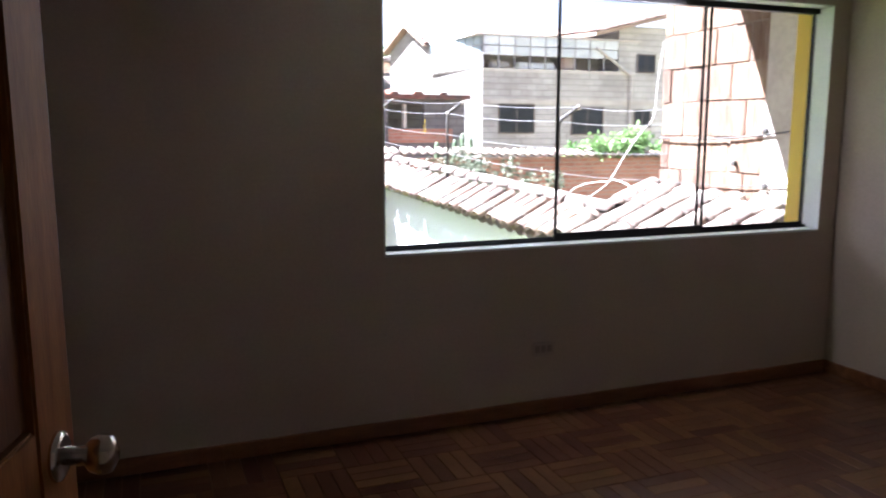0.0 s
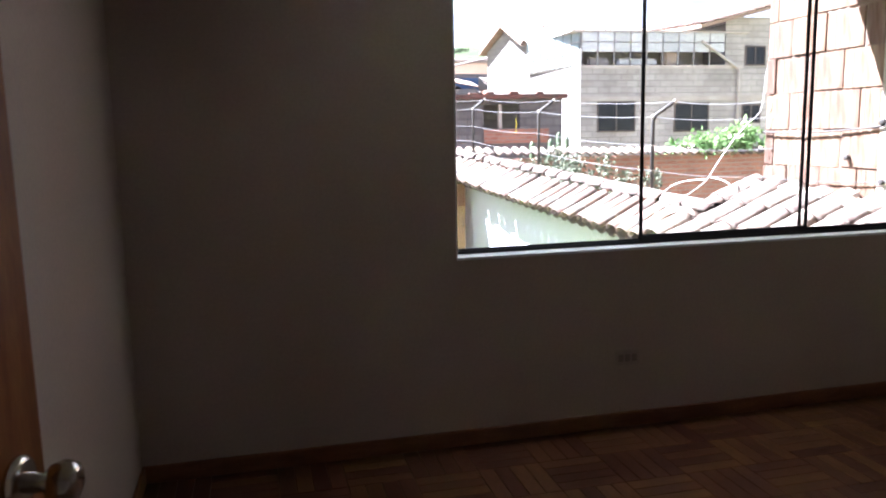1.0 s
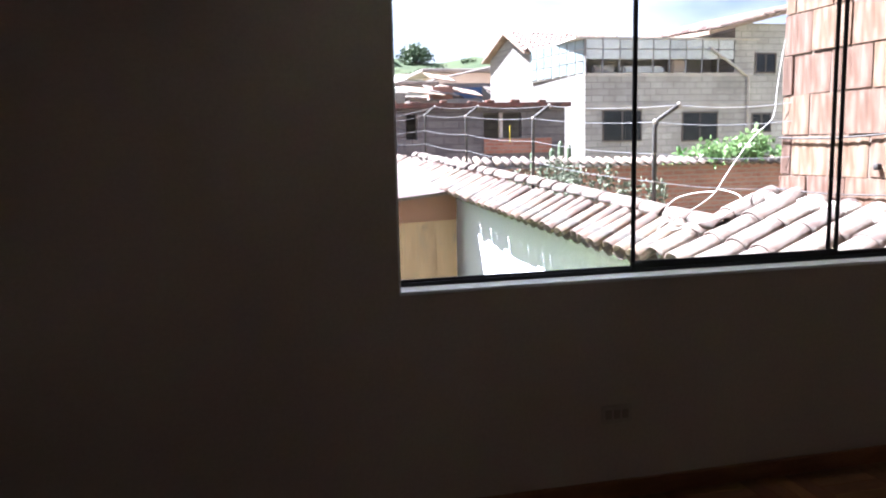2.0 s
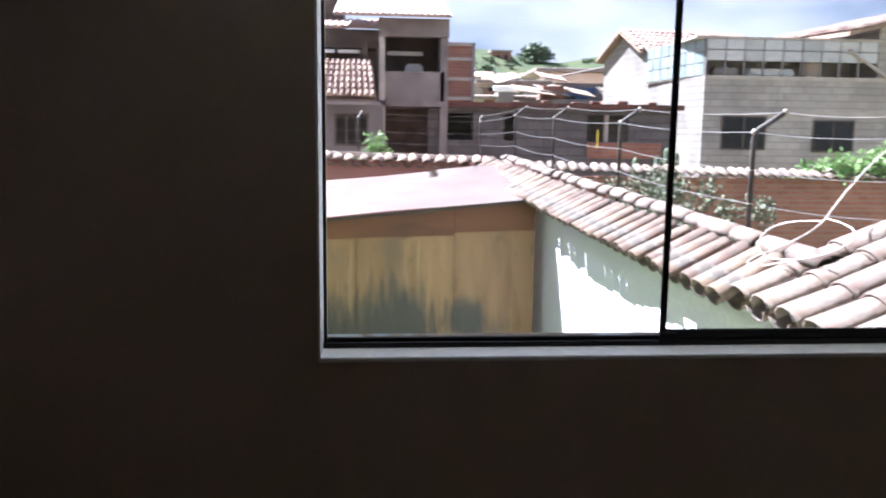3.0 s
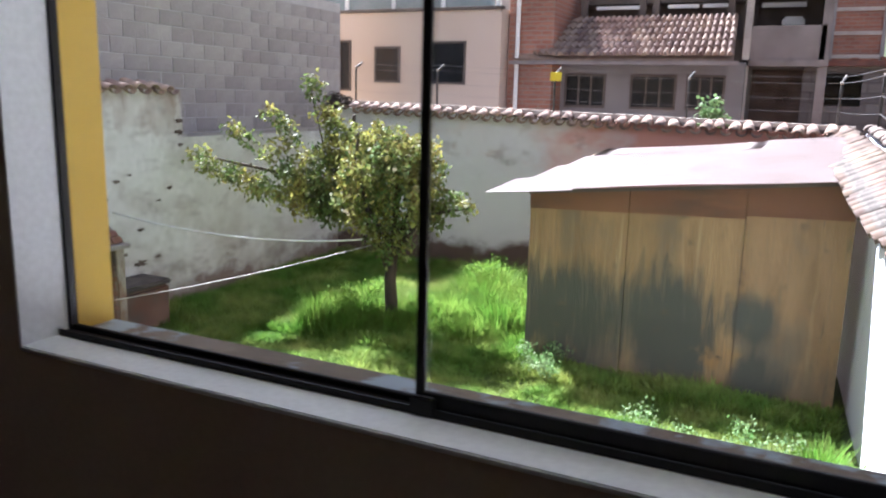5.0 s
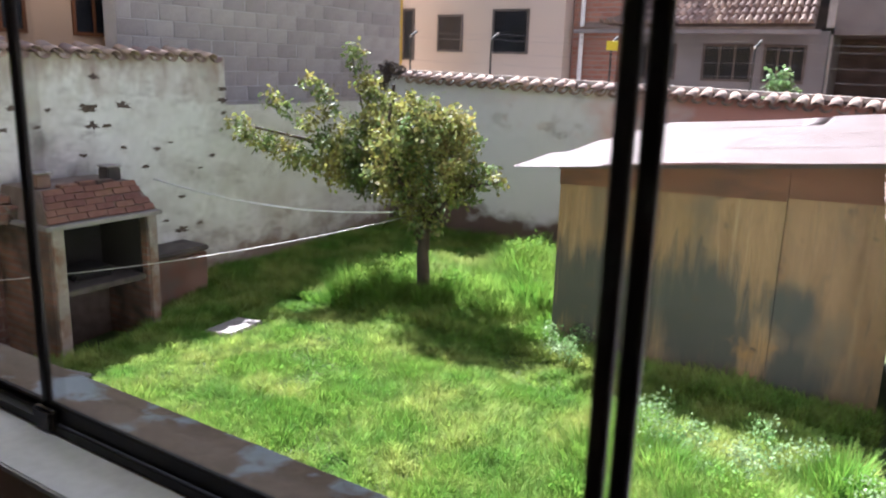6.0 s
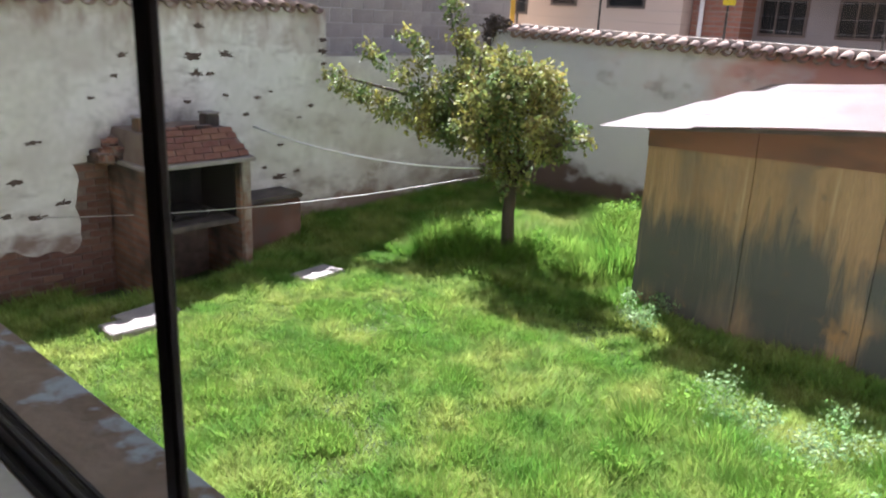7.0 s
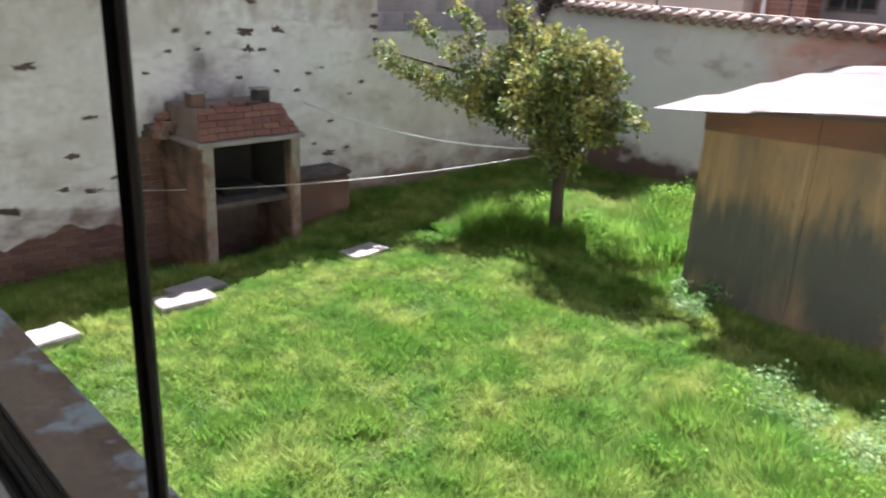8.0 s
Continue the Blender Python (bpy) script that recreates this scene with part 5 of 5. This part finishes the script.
for k in range(9):
    a = TB + Vector((-0.35 + 0.05 * k, 0.1, 2.45))
    tube(bm, [a, a + Vector((rng.uniform(-0.15, 0.1), rng.uniform(-0.1, 0.1), rng.uniform(0.25, 0.42)))], [0.008, 0.003], 4)
part("dry_twigs", bm, WHITE, tree, "bare pale twigs")

# ---- clothes lines ----
for k, (a, b, d) in enumerate((((LX, 6.18, -0.06), TB + Vector((-0.05, -0.1, 1.32)), 0.18), ((LX, 3.13, -0.92), TB + Vector((-0.05, -0.1, 1.27)), 0.14))):
    tagged(mesh_ob("clothes_line", tube(bmesh.new(), sag(a, b, d, 12), 0.014 - 0.008 * k, 5), (WHITE, ROPE)[k], True), "white clothes line strung between wall and tree", "clothes line", "clothes lines")


# ---- electric fence on the walls ----
def fence_post(x, y, z0, height, arm, group):
    """An iron post with a bent arm and white insulators."""
    p = thing("fence_post", (x, y, z0), "thin dark iron fence post with bent arm and insulators", "fence post", group)
    top = Vector((x, y, z0 + height))
    tip = top + Vector(arm)
    part("post", tube(bmesh.new(), [(x, y, z0 - 0.1), top - Vector((0, 0, 0.04)), top + Vector(arm) * 0.15, tip], 0.020, 7), IRON, p, "", True)
    holds = [tip, top, top - Vector((0, 0, height * 0.36)), top - Vector((0, 0, height * 0.68))]
    for h in holds:
        part("insulator", tube(bmesh.new(), [h + Vector((0, 0, -0.025)), h + Vector((0, 0, 0.0)), h + Vector((0, 0, 0.025))], [0.014, 0.021, 0.014], 7), MORTAR, p, "pale insulator", True)
    return holds


lines = []
for y in (3.30, 6.00, 8.60, 11.0):
    lines.append(fence_post(right_face(y) + 0.33, y, right_eave(y) + 0.28, 0.76, (0.17, -0.10, 0.14), "side wall fence posts"))
north = [fence_post(x, BY + 0.24, 1.50 - (x - LX) * 0.0205, 0.62, (0.05, 0.14, 0.10), "back wall fence posts") for x in (-6.55, -4.77, -2.50, -0.25, 1.95)]
k = 0
for posts, far in ((lines, (BX, 2.35, 1.45)), (north, None)):
    for j in range(4):
        pts = []
        for p, q in zip(posts, posts[1:]):
            pts += sag(p[j], q[j], 0.03, 5)[:-1]
        pts.append(posts[-1][j])
        if far:
            pts = sag((far[0], far[1], posts[0][j].z - 0.03), posts[0][j], 0.03, 5)[:-1] + pts
        tagged(mesh_ob("fence_wire", tube(bmesh.new(), pts, 0.0034, 4), WIRE), "thin galvanised fence wire strung between the posts", "wire", "fence wires")
for j in range(4):
    tagged(mesh_ob("fence_wire", tube(bmesh.new(), sag(lines[-1][j], north[-1][j], 0.02, 4), 0.0034, 4), WIRE), "thin galvanised fence wire strung between the posts", "wire", "fence wires")


def plate(a, w, h, turn):
    bm = bevelled((-w / 2, -0.003, -h / 2), (w / 2, 0.003, h / 2), 0.002, 1)
    bm.transform(Matrix.Translation(a) @ pose(0, 0, 0, 0, rng.uniform(-4, 4), turn))
    tagged(mesh_ob("warning_plate", bm, WARN), "small yellow warning plate hung on the fence wires", "sign", "warning plates")


plate(Vector((-2.47, BY + 0.20, 1.99)), 0.20, 0.15, 0)
plate(Vector((right_face(7.0) + 0.42, 7.0, 1.62)), 0.16, 0.22, 70)

# ---- white cable looped over the cap ----
cab = [(10.66, 12.0, 3.67), (9.9, 11.2, 2.7), (8.4, 9.2, 1.95), (6.0, 6.0, 1.70), (4.2, 3.8, 1.55), (3.05, 2.42, 1.32), (2.92, 2.44, 1.10)]
loop = [(2.92, 2.44, 1.10), (2.85, 2.75, 1.08), (2.78, 2.95, 0.98), (2.70, 2.85, 0.86), (2.66, 2.55, 0.83), (2.74, 2.20, 0.90), (2.88, 2.02, 1.02), (2.95, 2.12, 1.10), (2.92, 2.40, 1.12)]
loop2 = [(2.92, 2.44, 1.10), (2.84, 2.50, 0.99), (2.70, 2.68, 0.88), (2.58, 2.86, 0.76), (2.60, 2.55, 0.78), (2.76, 2.25, 0.92)]
for pts in (cab, loop, loop2):
    c = bpy.data.curves.new("white_cable", "CURVE")
    c.dimensions, c.bevel_depth, c.bevel_resolution = "3D", 0.0055, 1
    sp = c.splines.new("NURBS")
    sp.points.add(len(pts) - 1)
    for q, p in zip(sp.points, pts):
        q.co = (*p, 1)
    sp.use_endpoint_u, sp.order_u = True, 4
    c.materials.append(ROPE)
    tagged(new("white_cable", c), "loose white cable looped over the tile cap", "cable", "loose cables")
tagged(mesh_ob("black_cable", tube(bmesh.new(), sag((BX - 0.03, 0.45, 1.62), (BX - 0.03, 2.46, 1.50), 0.05, 8), 0.008, 5), IRON), "thin black cable along the brick wall", "cable", "brick wall cables")
tagged(mesh_ob("black_cable", tube(bmesh.new(), sag((BX - 0.03, 0.45, 1.20), (BX - 0.03, 2.46, 1.10), 0.04, 8), 0.006, 5), IRON), "thin black cable along the brick wall", "cable", "brick wall cables")

for y, z in ((1.12, 1.565), (0.74, 1.585), (1.10, 1.135), (0.72, 1.160), (1.45, 1.30)):
    part("cable_clamp", tube(bmesh.new(), [(BX - 0.005, y, z), (BX - 0.045, y, z), (BX - 0.05, y, z)], [0.022, 0.024, 0.012], 8), IRON, brick_house, "black cable clamp")

# ---- plants beyond the walls and weeds ----
def shrub(name, base, blobs, count, size, mat, label, seed, category="shrub", stems=4):
    s = thing(name, base, label, category)
    bm = bmesh.new()
    for c, r in blobs[:stems]:
        tube(bm, [base, Vector(base).lerp(Vector(c), 0.6), c], [0.03, 0.02, 0.008], 5)
    part("stems", bm, BARK, s)
    under("foliage", leaf_cloud(blobs, count, size, seed, 0.2), mat, s)
    return s


for k, (x, y, z, r) in enumerate(((4.3, 9.6, 0.88, 0.48), (4.1, 7.9, 0.72, 0.42), (4.0, 6.3, 0.64, 0.38), (4.6, 11.2, 0.95, 0.48))):
    blobs = [((x + rng.uniform(-r, r), y + rng.uniform(-r, r), z + rng.uniform(-0.5, 0.25)), (r * 0.5, r * 0.5, r * 0.5)) for _ in range(7)]
    shrub("silver_shrub", (x, y, GZ - 0.2), blobs, 1300, 0.06, SILVERLEAF, "silvery green shrub beyond the tile-capped wall", 20 + k)
blobs = [((x, 12.9 + rng.uniform(-0.2, 0.4), 1.0 + rng.uniform(-0.2, 0.35)), (0.5, 0.4, 0.32)) for x in np.linspace(9.0, 11.5, 8)]
shrub("climbing_vine", (9.0, 13.1, GZ - 0.2), blobs, 2600, 0.15, VINE, "lush green vine spilling over the brick wall", 31, "vine")
shrub("garden_bush", (0.05, 12.6, GZ - 0.2), [((0.05, 12.5, 1.45), (0.22, 0.2, 0.28)), ((0.2, 12.5, 1.25), (0.2, 0.2, 0.2)), ((-0.15, 12.5, 1.2), (0.2, 0.2, 0.18))], 700, 0.09, VINE, "green bush standing over the back wall", 33, stems=3)
for k, (x, h) in enumerate(((5.75, 1.35), (5.95, 1.5), (6.15, 1.42), (5.3, 1.3))):
    bm = bmesh.new()
    tube(bm, [(x, 13.2, GZ - 0.2), (x, 13.2, h - 0.08), (x, 13.2, h)], [0.07, 0.06, 0.02], 7)
    tagged(mesh_ob("cactus", bm, LEAFDARK, True), "upright green column cactus behind the wall", "cactus", "column cacti")
for k, (x, y, r) in enumerate(((-1.05, 7.25, 0.28), (0.35, 6.3, 0.32), (0.95, 6.15, 0.36), (1.45, 6.4, 0.30), (-0.9, 6.95, 0.2), (0.65, 5.95, 0.26), (1.3, 5.9, 0.26), (1.9, 5.8, 0.25), (-1.15, 7.6, 0.2))):
    if x > 0:
        x, y = x + 0.18, y - 0.38
    blobs = [((x + rng.uniform(-r, r), y + rng.uniform(-r, r), GZ + 0.12 + rng.uniform(0, 0.14)), (r * 0.55, r * 0.55, 0.10)) for _ in range(6)]
    w = thing("weed_clump", (x, y, GZ), "pale leafy weed clump growing by the shed", "weed", "weed clumps")
    under("foliage", leaf_cloud(blobs, 420, 0.036, 40 + k, 0.1, -0.4), WEED, w)

# ---- grass ----
def meadow(count, seed, mounds=()):
    r = np.random.RandomState(seed)
    x, y = LX + 9.3 * r.rand(count), 0.9 + 10.8 * r.rand(count)
    keep = (x < 2.2 + (7.7 - y) * 0.0545 - 0.02) & ~((x > -1.34) & (y > 7.62))
    for px, py in ((-4.50, 1.72), (-4.60, 3.18), (-4.90, 3.46), (-4.70, 5.66)):
        keep &= ~((abs(x - px) < 0.24) & (abs(y - py) < 0.34))
    keep &= ~((x < -5.75) & (y > 3.3) & (y < 5.5))
    if mounds:
        which = r.randint(0, len(mounds), count)
        q = np.array(mounds)[which]
        x, y = q[:, 0] + q[:, 2] * 0.55 * r.randn(count), q[:, 1] + q[:, 2] * 0.55 * r.randn(count)
        keep = (x < 2.2) & ~((x > -1.36) & (y > 7.60)) & (y < 11.65)
    x, y = x[keep], y[keep]
    patch = 0.5 + 0.5 * np.sin(x * 1.7 + 0.6) * np.sin(y * 1.9 + 1.0) + 0.3 * np.sin(x * 4.1 + y * 3.3)
    clump = np.sin(x * 7.3 + 2.1 * np.sin(y * 3.1)) * np.sin(y * 6.7 + 1.7 * np.sin(x * 4.3)) + 0.6 * np.sin(x * 13.1 + 3 * np.sin(y * 5.0)) * np.sin(y * 15.7)
    h = 0.035 + 0.045 * np.clip(patch, 0, 1.3) + 0.035 * np.clip(clump, 0, 1.5)
    h += 0.07 * ((y > 7.0) | (x < -5.2))
    tall = np.exp(-(((x + 2.4) / 1.15) ** 2 + ((y - 10.0) / 1.5) ** 2))
    h += 0.20 * tall
    h += 0.16 * np.exp(-(((x - 0.9) / 1.1) ** 2 + ((y - 5.0) / 1.2) ** 2))
    h += 0.22 * np.exp(-(((x + 3.6) / 0.5) ** 2 + ((y - 8.3) / 0.5) ** 2))
    h += 0.03 * (x < -6.2) + 0.10 * np.exp(-((y - 11.6) / 0.3) ** 2)
    if mounds:
        q = q[keep]
        h = 0.06 + q[:, 3] * np.exp(-((x - q[:, 0]) ** 2 + (y - q[:, 1]) ** 2) / q[:, 2] ** 2)
    h *= 0.6 + 0.8 * r.rand(len(x))
    fall = 0.40 * np.clip((-4.7 - x) / 2.0, 0, 1) * np.clip((7.2 - y) / 2.6, 0, 1)
    z = GZ - fall + 0.03 * np.sin(x * 0.9 + 1) * np.sin(y * 0.8) + 0.02 * np.sin(x * 3.1 + y * 2.3) - 0.01
    a = r.rand(len(x)) * 2 * np.pi
    w = 0.005 + 0.005 * r.rand(len(x)) + 0.010 * h
    lean = h * ((0.2 + 0.8 * r.rand(len(x))) if mounds else (0.4 + 1.0 * r.rand(len(x))))
    b = a + np.pi / 2 + 0.4 * (r.rand(len(x)) - 0.5)
    v = np.empty((len(x), 3, 3))
    v[:, 0] = np.stack([x - np.cos(a) * w, y - np.sin(a) * w, z], 1)
    v[:, 1] = np.stack([x + np.cos(a) * w, y + np.sin(a) * w, z], 1)
    v[:, 2] = np.stack([x + np.cos(b) * lean, y + np.sin(b) * lean, z + h], 1)
    me = bpy.data.meshes.new("grass")
    n = len(x)
    me.vertices.add(n * 3)
    me.vertices.foreach_set("co", v.ravel())
    me.loops.add(n * 3)
    me.loops.foreach_set("vertex_index", np.arange(n * 3, dtype=np.int32))
    me.polygons.add(n)
    me.polygons.foreach_set("loop_start", np.arange(0, n * 3, 3, dtype=np.int32))
    me.update(calc_edges=True)
    return me


me = meadow(560000, 11)
me.materials.append(GRASS)
tagged(new("grass", me), "bright green lawn grass, long and unmown in places", "grass", kind="stuff")

tufts = [(rng.uniform(-3.0, -1.45), rng.uniform(8.4, 10.6), rng.uniform(0.30, 0.5), rng.uniform(0.32, 0.60)) for _ in range(26)]
tufts += [(-3.9, 8.1, 0.36, 0.40), (-4.2, 8.5, 0.32, 0.42), (-3.3, 8.7, 0.38, 0.42), (-1.55, 8.0, 0.30, 0.22), (-1.5, 7.5, 0.25, 0.16), (-4.6, 8.6, 0.35, 0.18), (-3.0, 7.9, 0.35, 0.14)]
tufts += [(rng.uniform(-2.9, -1.5), rng.uniform(7.9, 9.2), rng.uniform(0.28, 0.42), rng.uniform(0.20, 0.38)) for _ in range(14)]
tufts += [(-4.25, 7.35, 0.34, 0.42), (-4.0, 7.75, 0.34, 0.48), (-3.75, 7.45, 0.30, 0.36), (-4.45, 7.8, 0.32, 0.40), (-3.1, 8.1, 0.32, 0.42), (-2.9, 8.5, 0.35, 0.46), (-3.3, 7.7, 0.26, 0.30)]
tufts += [(rng.uniform(0.0, 2.1), rng.uniform(3.9, 5.9), rng.uniform(0.22, 0.42), rng.uniform(0.12, 0.30)) for _ in range(22)]
tufts += [(rng.uniform(-4.2, 0.5), rng.uniform(2.2, 6.3), rng.uniform(0.18, 0.34), rng.uniform(0.02, 0.08)) for _ in range(28)]
me = meadow(170000, 12, [(x, y, q, h * 0.85) for x, y, q, h in tufts])
me.materials.append(TALLGRASS)
tagged(new("tall_grass", me), "tall bright green grass growing round the tree", "grass", kind="stuff")
herbs = []
for x, y, q, h in tufts[:70:3]:
    for _ in range(5):
        herbs.append(((x + rng.uniform(-q, q) * 0.7, y + rng.uniform(-q, q) * 0.7, GZ + h * rng.uniform(0.4, 1.0)), (q * 0.42, q * 0.42, h * 0.42)))
me = leaf_cloud(herbs, 22000, 0.037, 71, 0.2, -0.5)
me.materials.append(TALLGRASS)
tagged(new("herb_patch", me), "bushy bright green herbs and clover among the grass", "herbs", kind="stuff")

shrub("dry_bush", (-6.80, BY - 0.05, 1.38), [((-6.85, BY - 0.05, 1.50), (0.24, 0.16, 0.16)), ((-6.62, BY - 0.05, 1.46), (0.20, 0.14, 0.12)), ((-6.95, BY - 0.08, 1.30), (0.16, 0.12, 0.18))], 900, 0.06, DRYLEAF, "dry brown bush caught on the wall corner", 35, stems=3)

# ---- distance: roofs, hill, tree on the hill ----
roofs = thing("far_roofs", (9, 36, 2), "cluster of distant low houses with patched sheet roofs", "houses", kind="stuff")
for a, b, mt in (((4.6, 36, GZ), (8.6, 40, 3.9), BEIGE), ((4.0, 32, 3.5), (8.2, 35, 3.62), FARSHEET), ((5.0, 38, 4.6), (9.0, 41, 4.8), DARKWOOD), ((8.0, 33, GZ), (10.8, 36, 4.3), BLOCKDARK), ((7.9, 32.9, 3.35), (9.9, 33.0, 4.1), BLUETARP),
                 ((9.8, 42, GZ), (14.0, 46, 5.6), BEIGE), ((8.8, 41.5, 5.6), (14.6, 46.5, 5.8), FARSHEET), ((10.4, 34, 3.0), (13, 37, 3.15), FARSHEET), ((10.5, 36, GZ), (13, 40, 4.2), BEIGE), ((5.6, 35.9, 4.05), (7.0, 36, 4.35), WHITE)):
    part("house_block", bevelled(a, b, 0.04, 1), mt, roofs)
for k in range(13):
    x, y, z = rng.uniform(4.2, 10.2), rng.uniform(29.5, 33.5), rng.uniform(2.7, 4.5)
    w = rng.uniform(0.9, 2.2)
    tilt = rng.uniform(-0.3, 0.3)
    part("roof_patch", prism(bmesh.new(), [(x, y, z), (x + w, y, z + tilt), (x + w, y + 1.6, z + tilt + 0.35), (x, y + 1.6, z + 0.35)], (0, 0, 0.05)), (FARSHEET, DARKWOOD, TILEDARK, MORTAR, FARSHEET)[k % 5], roofs)
    part("shack_wall", boxes(((x + 0.1, y + 0.2, 0.5), (x + w - 0.1, y + 1.4, z - 0.32))), (BLOCKDARK, DARKWOOD, FARBRICK)[k % 3], roofs)
part("loose_sheet", prism(bmesh.new(), [(7.4, 32.5, 4.35), (11.6, 32.5, 5.25), (11.6, 34, 5.35), (7.4, 34, 4.45)], (0, 0, 0.05)), DARKWOOD, roofs)

bm = bmesh.new()
rows = []
for j in range(7):
    f = j / 6
    row = []
    for i in range(61):
        x = -160 + 6.0 * i
        top = 16.2 + 2.2 * math.sin(x * 0.05 + 1.0) + 1.2 * math.sin(x * 0.17) + x * 0.015
        row.append(bm.verts.new((x, 60 + 75 * f, GZ - 1 + (top - GZ) * (f ** 1.3) + 0.5 * math.sin(x * 0.4 + j * 2))))
    rows.append(row)
for r, s in zip(rows, rows[1:]):
    for i in range(60):
        bm.faces.new((r[i], r[i + 1], s[i + 1], s[i]))
structure("backdrop", bm, HILL, "green hillside on the horizon", True)
ft = thing("hill_tree", (27, 134, 13), "broad dark tree on the hill crest", "tree")
part("trunk", tube(bmesh.new(), [(27, 134, 13), (27, 134, 15.5), (27.2, 134, 18)], [0.4, 0.3, 0.1], 6), BARK, ft)
under("crown", leaf_cloud([((27, 134, 17.5), (2.4, 2, 1.5)), ((25.6, 134, 16.6), (1.9, 1.5, 1.1)), ((28.5, 134, 16.8), (1.9, 1.5, 1.2))], 1800, 0.5, 61, 0.3), LEAFDARK, ft)
scrub = []
for k in range(46):
    x = 2 + 1.25 * k + rng.uniform(-1, 1)
    y = rng.uniform(112, 133)
    f = (y - 60) / 75
    top = 16.2 + 2.2 * math.sin(x * 0.05 + 1.0) + 1.2 * math.sin(x * 0.17) + x * 0.015
    scrub.append(((x, y, GZ - 1 + (top - GZ) * f ** 1.3 + 0.3), (rng.uniform(0.7, 1.8), 1.0, rng.uniform(0.4, 0.9))))
me = leaf_cloud(scrub, 9000, 0.42, 62, 0.3)
me.materials.append(LEAFDARK)
tagged(new("hill_scrub", me), "dark scrub and hedges on the far hillside", "scrub", kind="stuff")
for x, w, z0, z1, mt in ((16.0, 2.6, 13.0, 16.3, FARBRICK), (18.7, 3.4, 13.0, 17.0, FARBRICK), (13.6, 2.2, 12.5, 15.6, BEIGE)):
    hh = thing("hill_house", (x, 131, z0), "distant low brick house on the hill crest", "house", "hill houses")
    part("wall", boxes(((x, 131, z0), (x + w, 135, z1))), mt, hh)
    part("roof", boxes(((x - 0.2, 130.8, z1), (x + w + 0.2, 135.2, z1 + 0.25))), CONCRETE, hh)
    for c in (0.25, 0.65):
        part("window", boxes(((x + w * c, 130.97, z1 - 1.5), (x + w * c + 0.6, 131.05, z1 - 0.6))), DARKGLASS, hh)
loft = thing("far_loft_house", (22.2, 34, 5), "pale rendered house with a low tiled hip roof", "house")
part("wall", boxes(((20.9, 33.0, GZ), (24.2, 36.5, 6.75))), MORTAR, loft)
bm = bmesh.new()
eave = [bm.verts.new(p) for p in ((20.4, 32.5, 6.75), (24.7, 32.5, 6.75), (24.7, 37.0, 6.75), (20.4, 37.0, 6.75))]
peak = bm.verts.new((22.5, 34.7, 7.5))
for k in range(4):
    bm.faces.new((eave[k], eave[(k + 1) % 4], peak))
bm.faces.new(eave[::-1])
part("hip_roof", bm, FARTILE, loft, "clay tile hip roof")
for k in range(9):
    x, y, w = 11.0 + 2.5 * k + rng.uniform(-0.6, 0.6), 98 + rng.uniform(0, 6), rng.uniform(2.4, 4.2)
    z1 = 1.55 + y * rng.uniform(0.078, 0.091)
    hh = thing("hill_house", (x, y, z1 - 6), "distant low house with pitched roof on the hillside", "house", "hill houses")
    part("wall", boxes(((x, y, z1 - 7), (x + w, y + 4, z1))), (BEIGE, FARBRICK, FARSHEET, MORTAR)[k % 4], hh)
    part("roof", prism(bmesh.new(), [(x - 0.3, y - 0.3, z1), (x + w + 0.3, y - 0.3, z1), (x + w + 0.3, y + 2, z1 + 0.8), (x - 0.3, y + 2, z1 + 0.8)], (0, 0.02, 0.12)), (SALMON, TILEDARK, FARSHEET)[k % 3], hh)
    for c in (0.2, 0.6):
        part("window", boxes(((x + w * c, y - 0.03, z1 - 1.4), (x + w * c + 0.6, y + 0.05, z1 - 0.5))), DARKGLASS, hh)

# ---- parquet strips, laid in squares ----
floor_ob = bpy.data.objects["floor"]
STRIP = shared("parquet_strip", bevelled((0.001, 0.001, -0.012), (0.299, 0.0735, 0.0), 0.0012, 1), PARQUET)
for i in range(16):
    for j in range(12):
        x0, y0 = XL + i * 0.3, -0.3 - j * 0.3
        if x0 + 0.3 > XR + 0.05:
            continue
        # the strips nearest to the window wall are laid singly
        if j > 4:
            continue
        for k in range(4):
            m = pose(x0, y0 + 0.075 * k, 0) if (i + j) % 2 else pose(x0 + 0.075 * (k + 1), y0, 0, 0, 0, 90)
            piece("parquet_strip", STRIP, floor_ob, m)
bm = bmesh.new()
for i in range(16):
    for j in range(5, 14):
        x0, y0 = XL + i * 0.3, -0.3 - j * 0.3
        if x0 + 0.3 > XR + 0.05:
            continue
        for k in range(4):
            if (i + j) % 2:
                box(bm, (x0 + 0.001, y0 + 0.075 * k + 0.001, -0.012), (x0 + 0.299, y0 + 0.075 * k + 0.0735, 0))
            else:
                box(bm, (x0 + 0.075 * k + 0.001, y0 + 0.001, -0.012), (x0 + 0.075 * k + 0.0735, y0 + 0.299, 0))
rest = mesh_ob("parquet_rest", bm, PARQUET)
rest.parent = floor_ob
tagged(rest, kind="stuff")
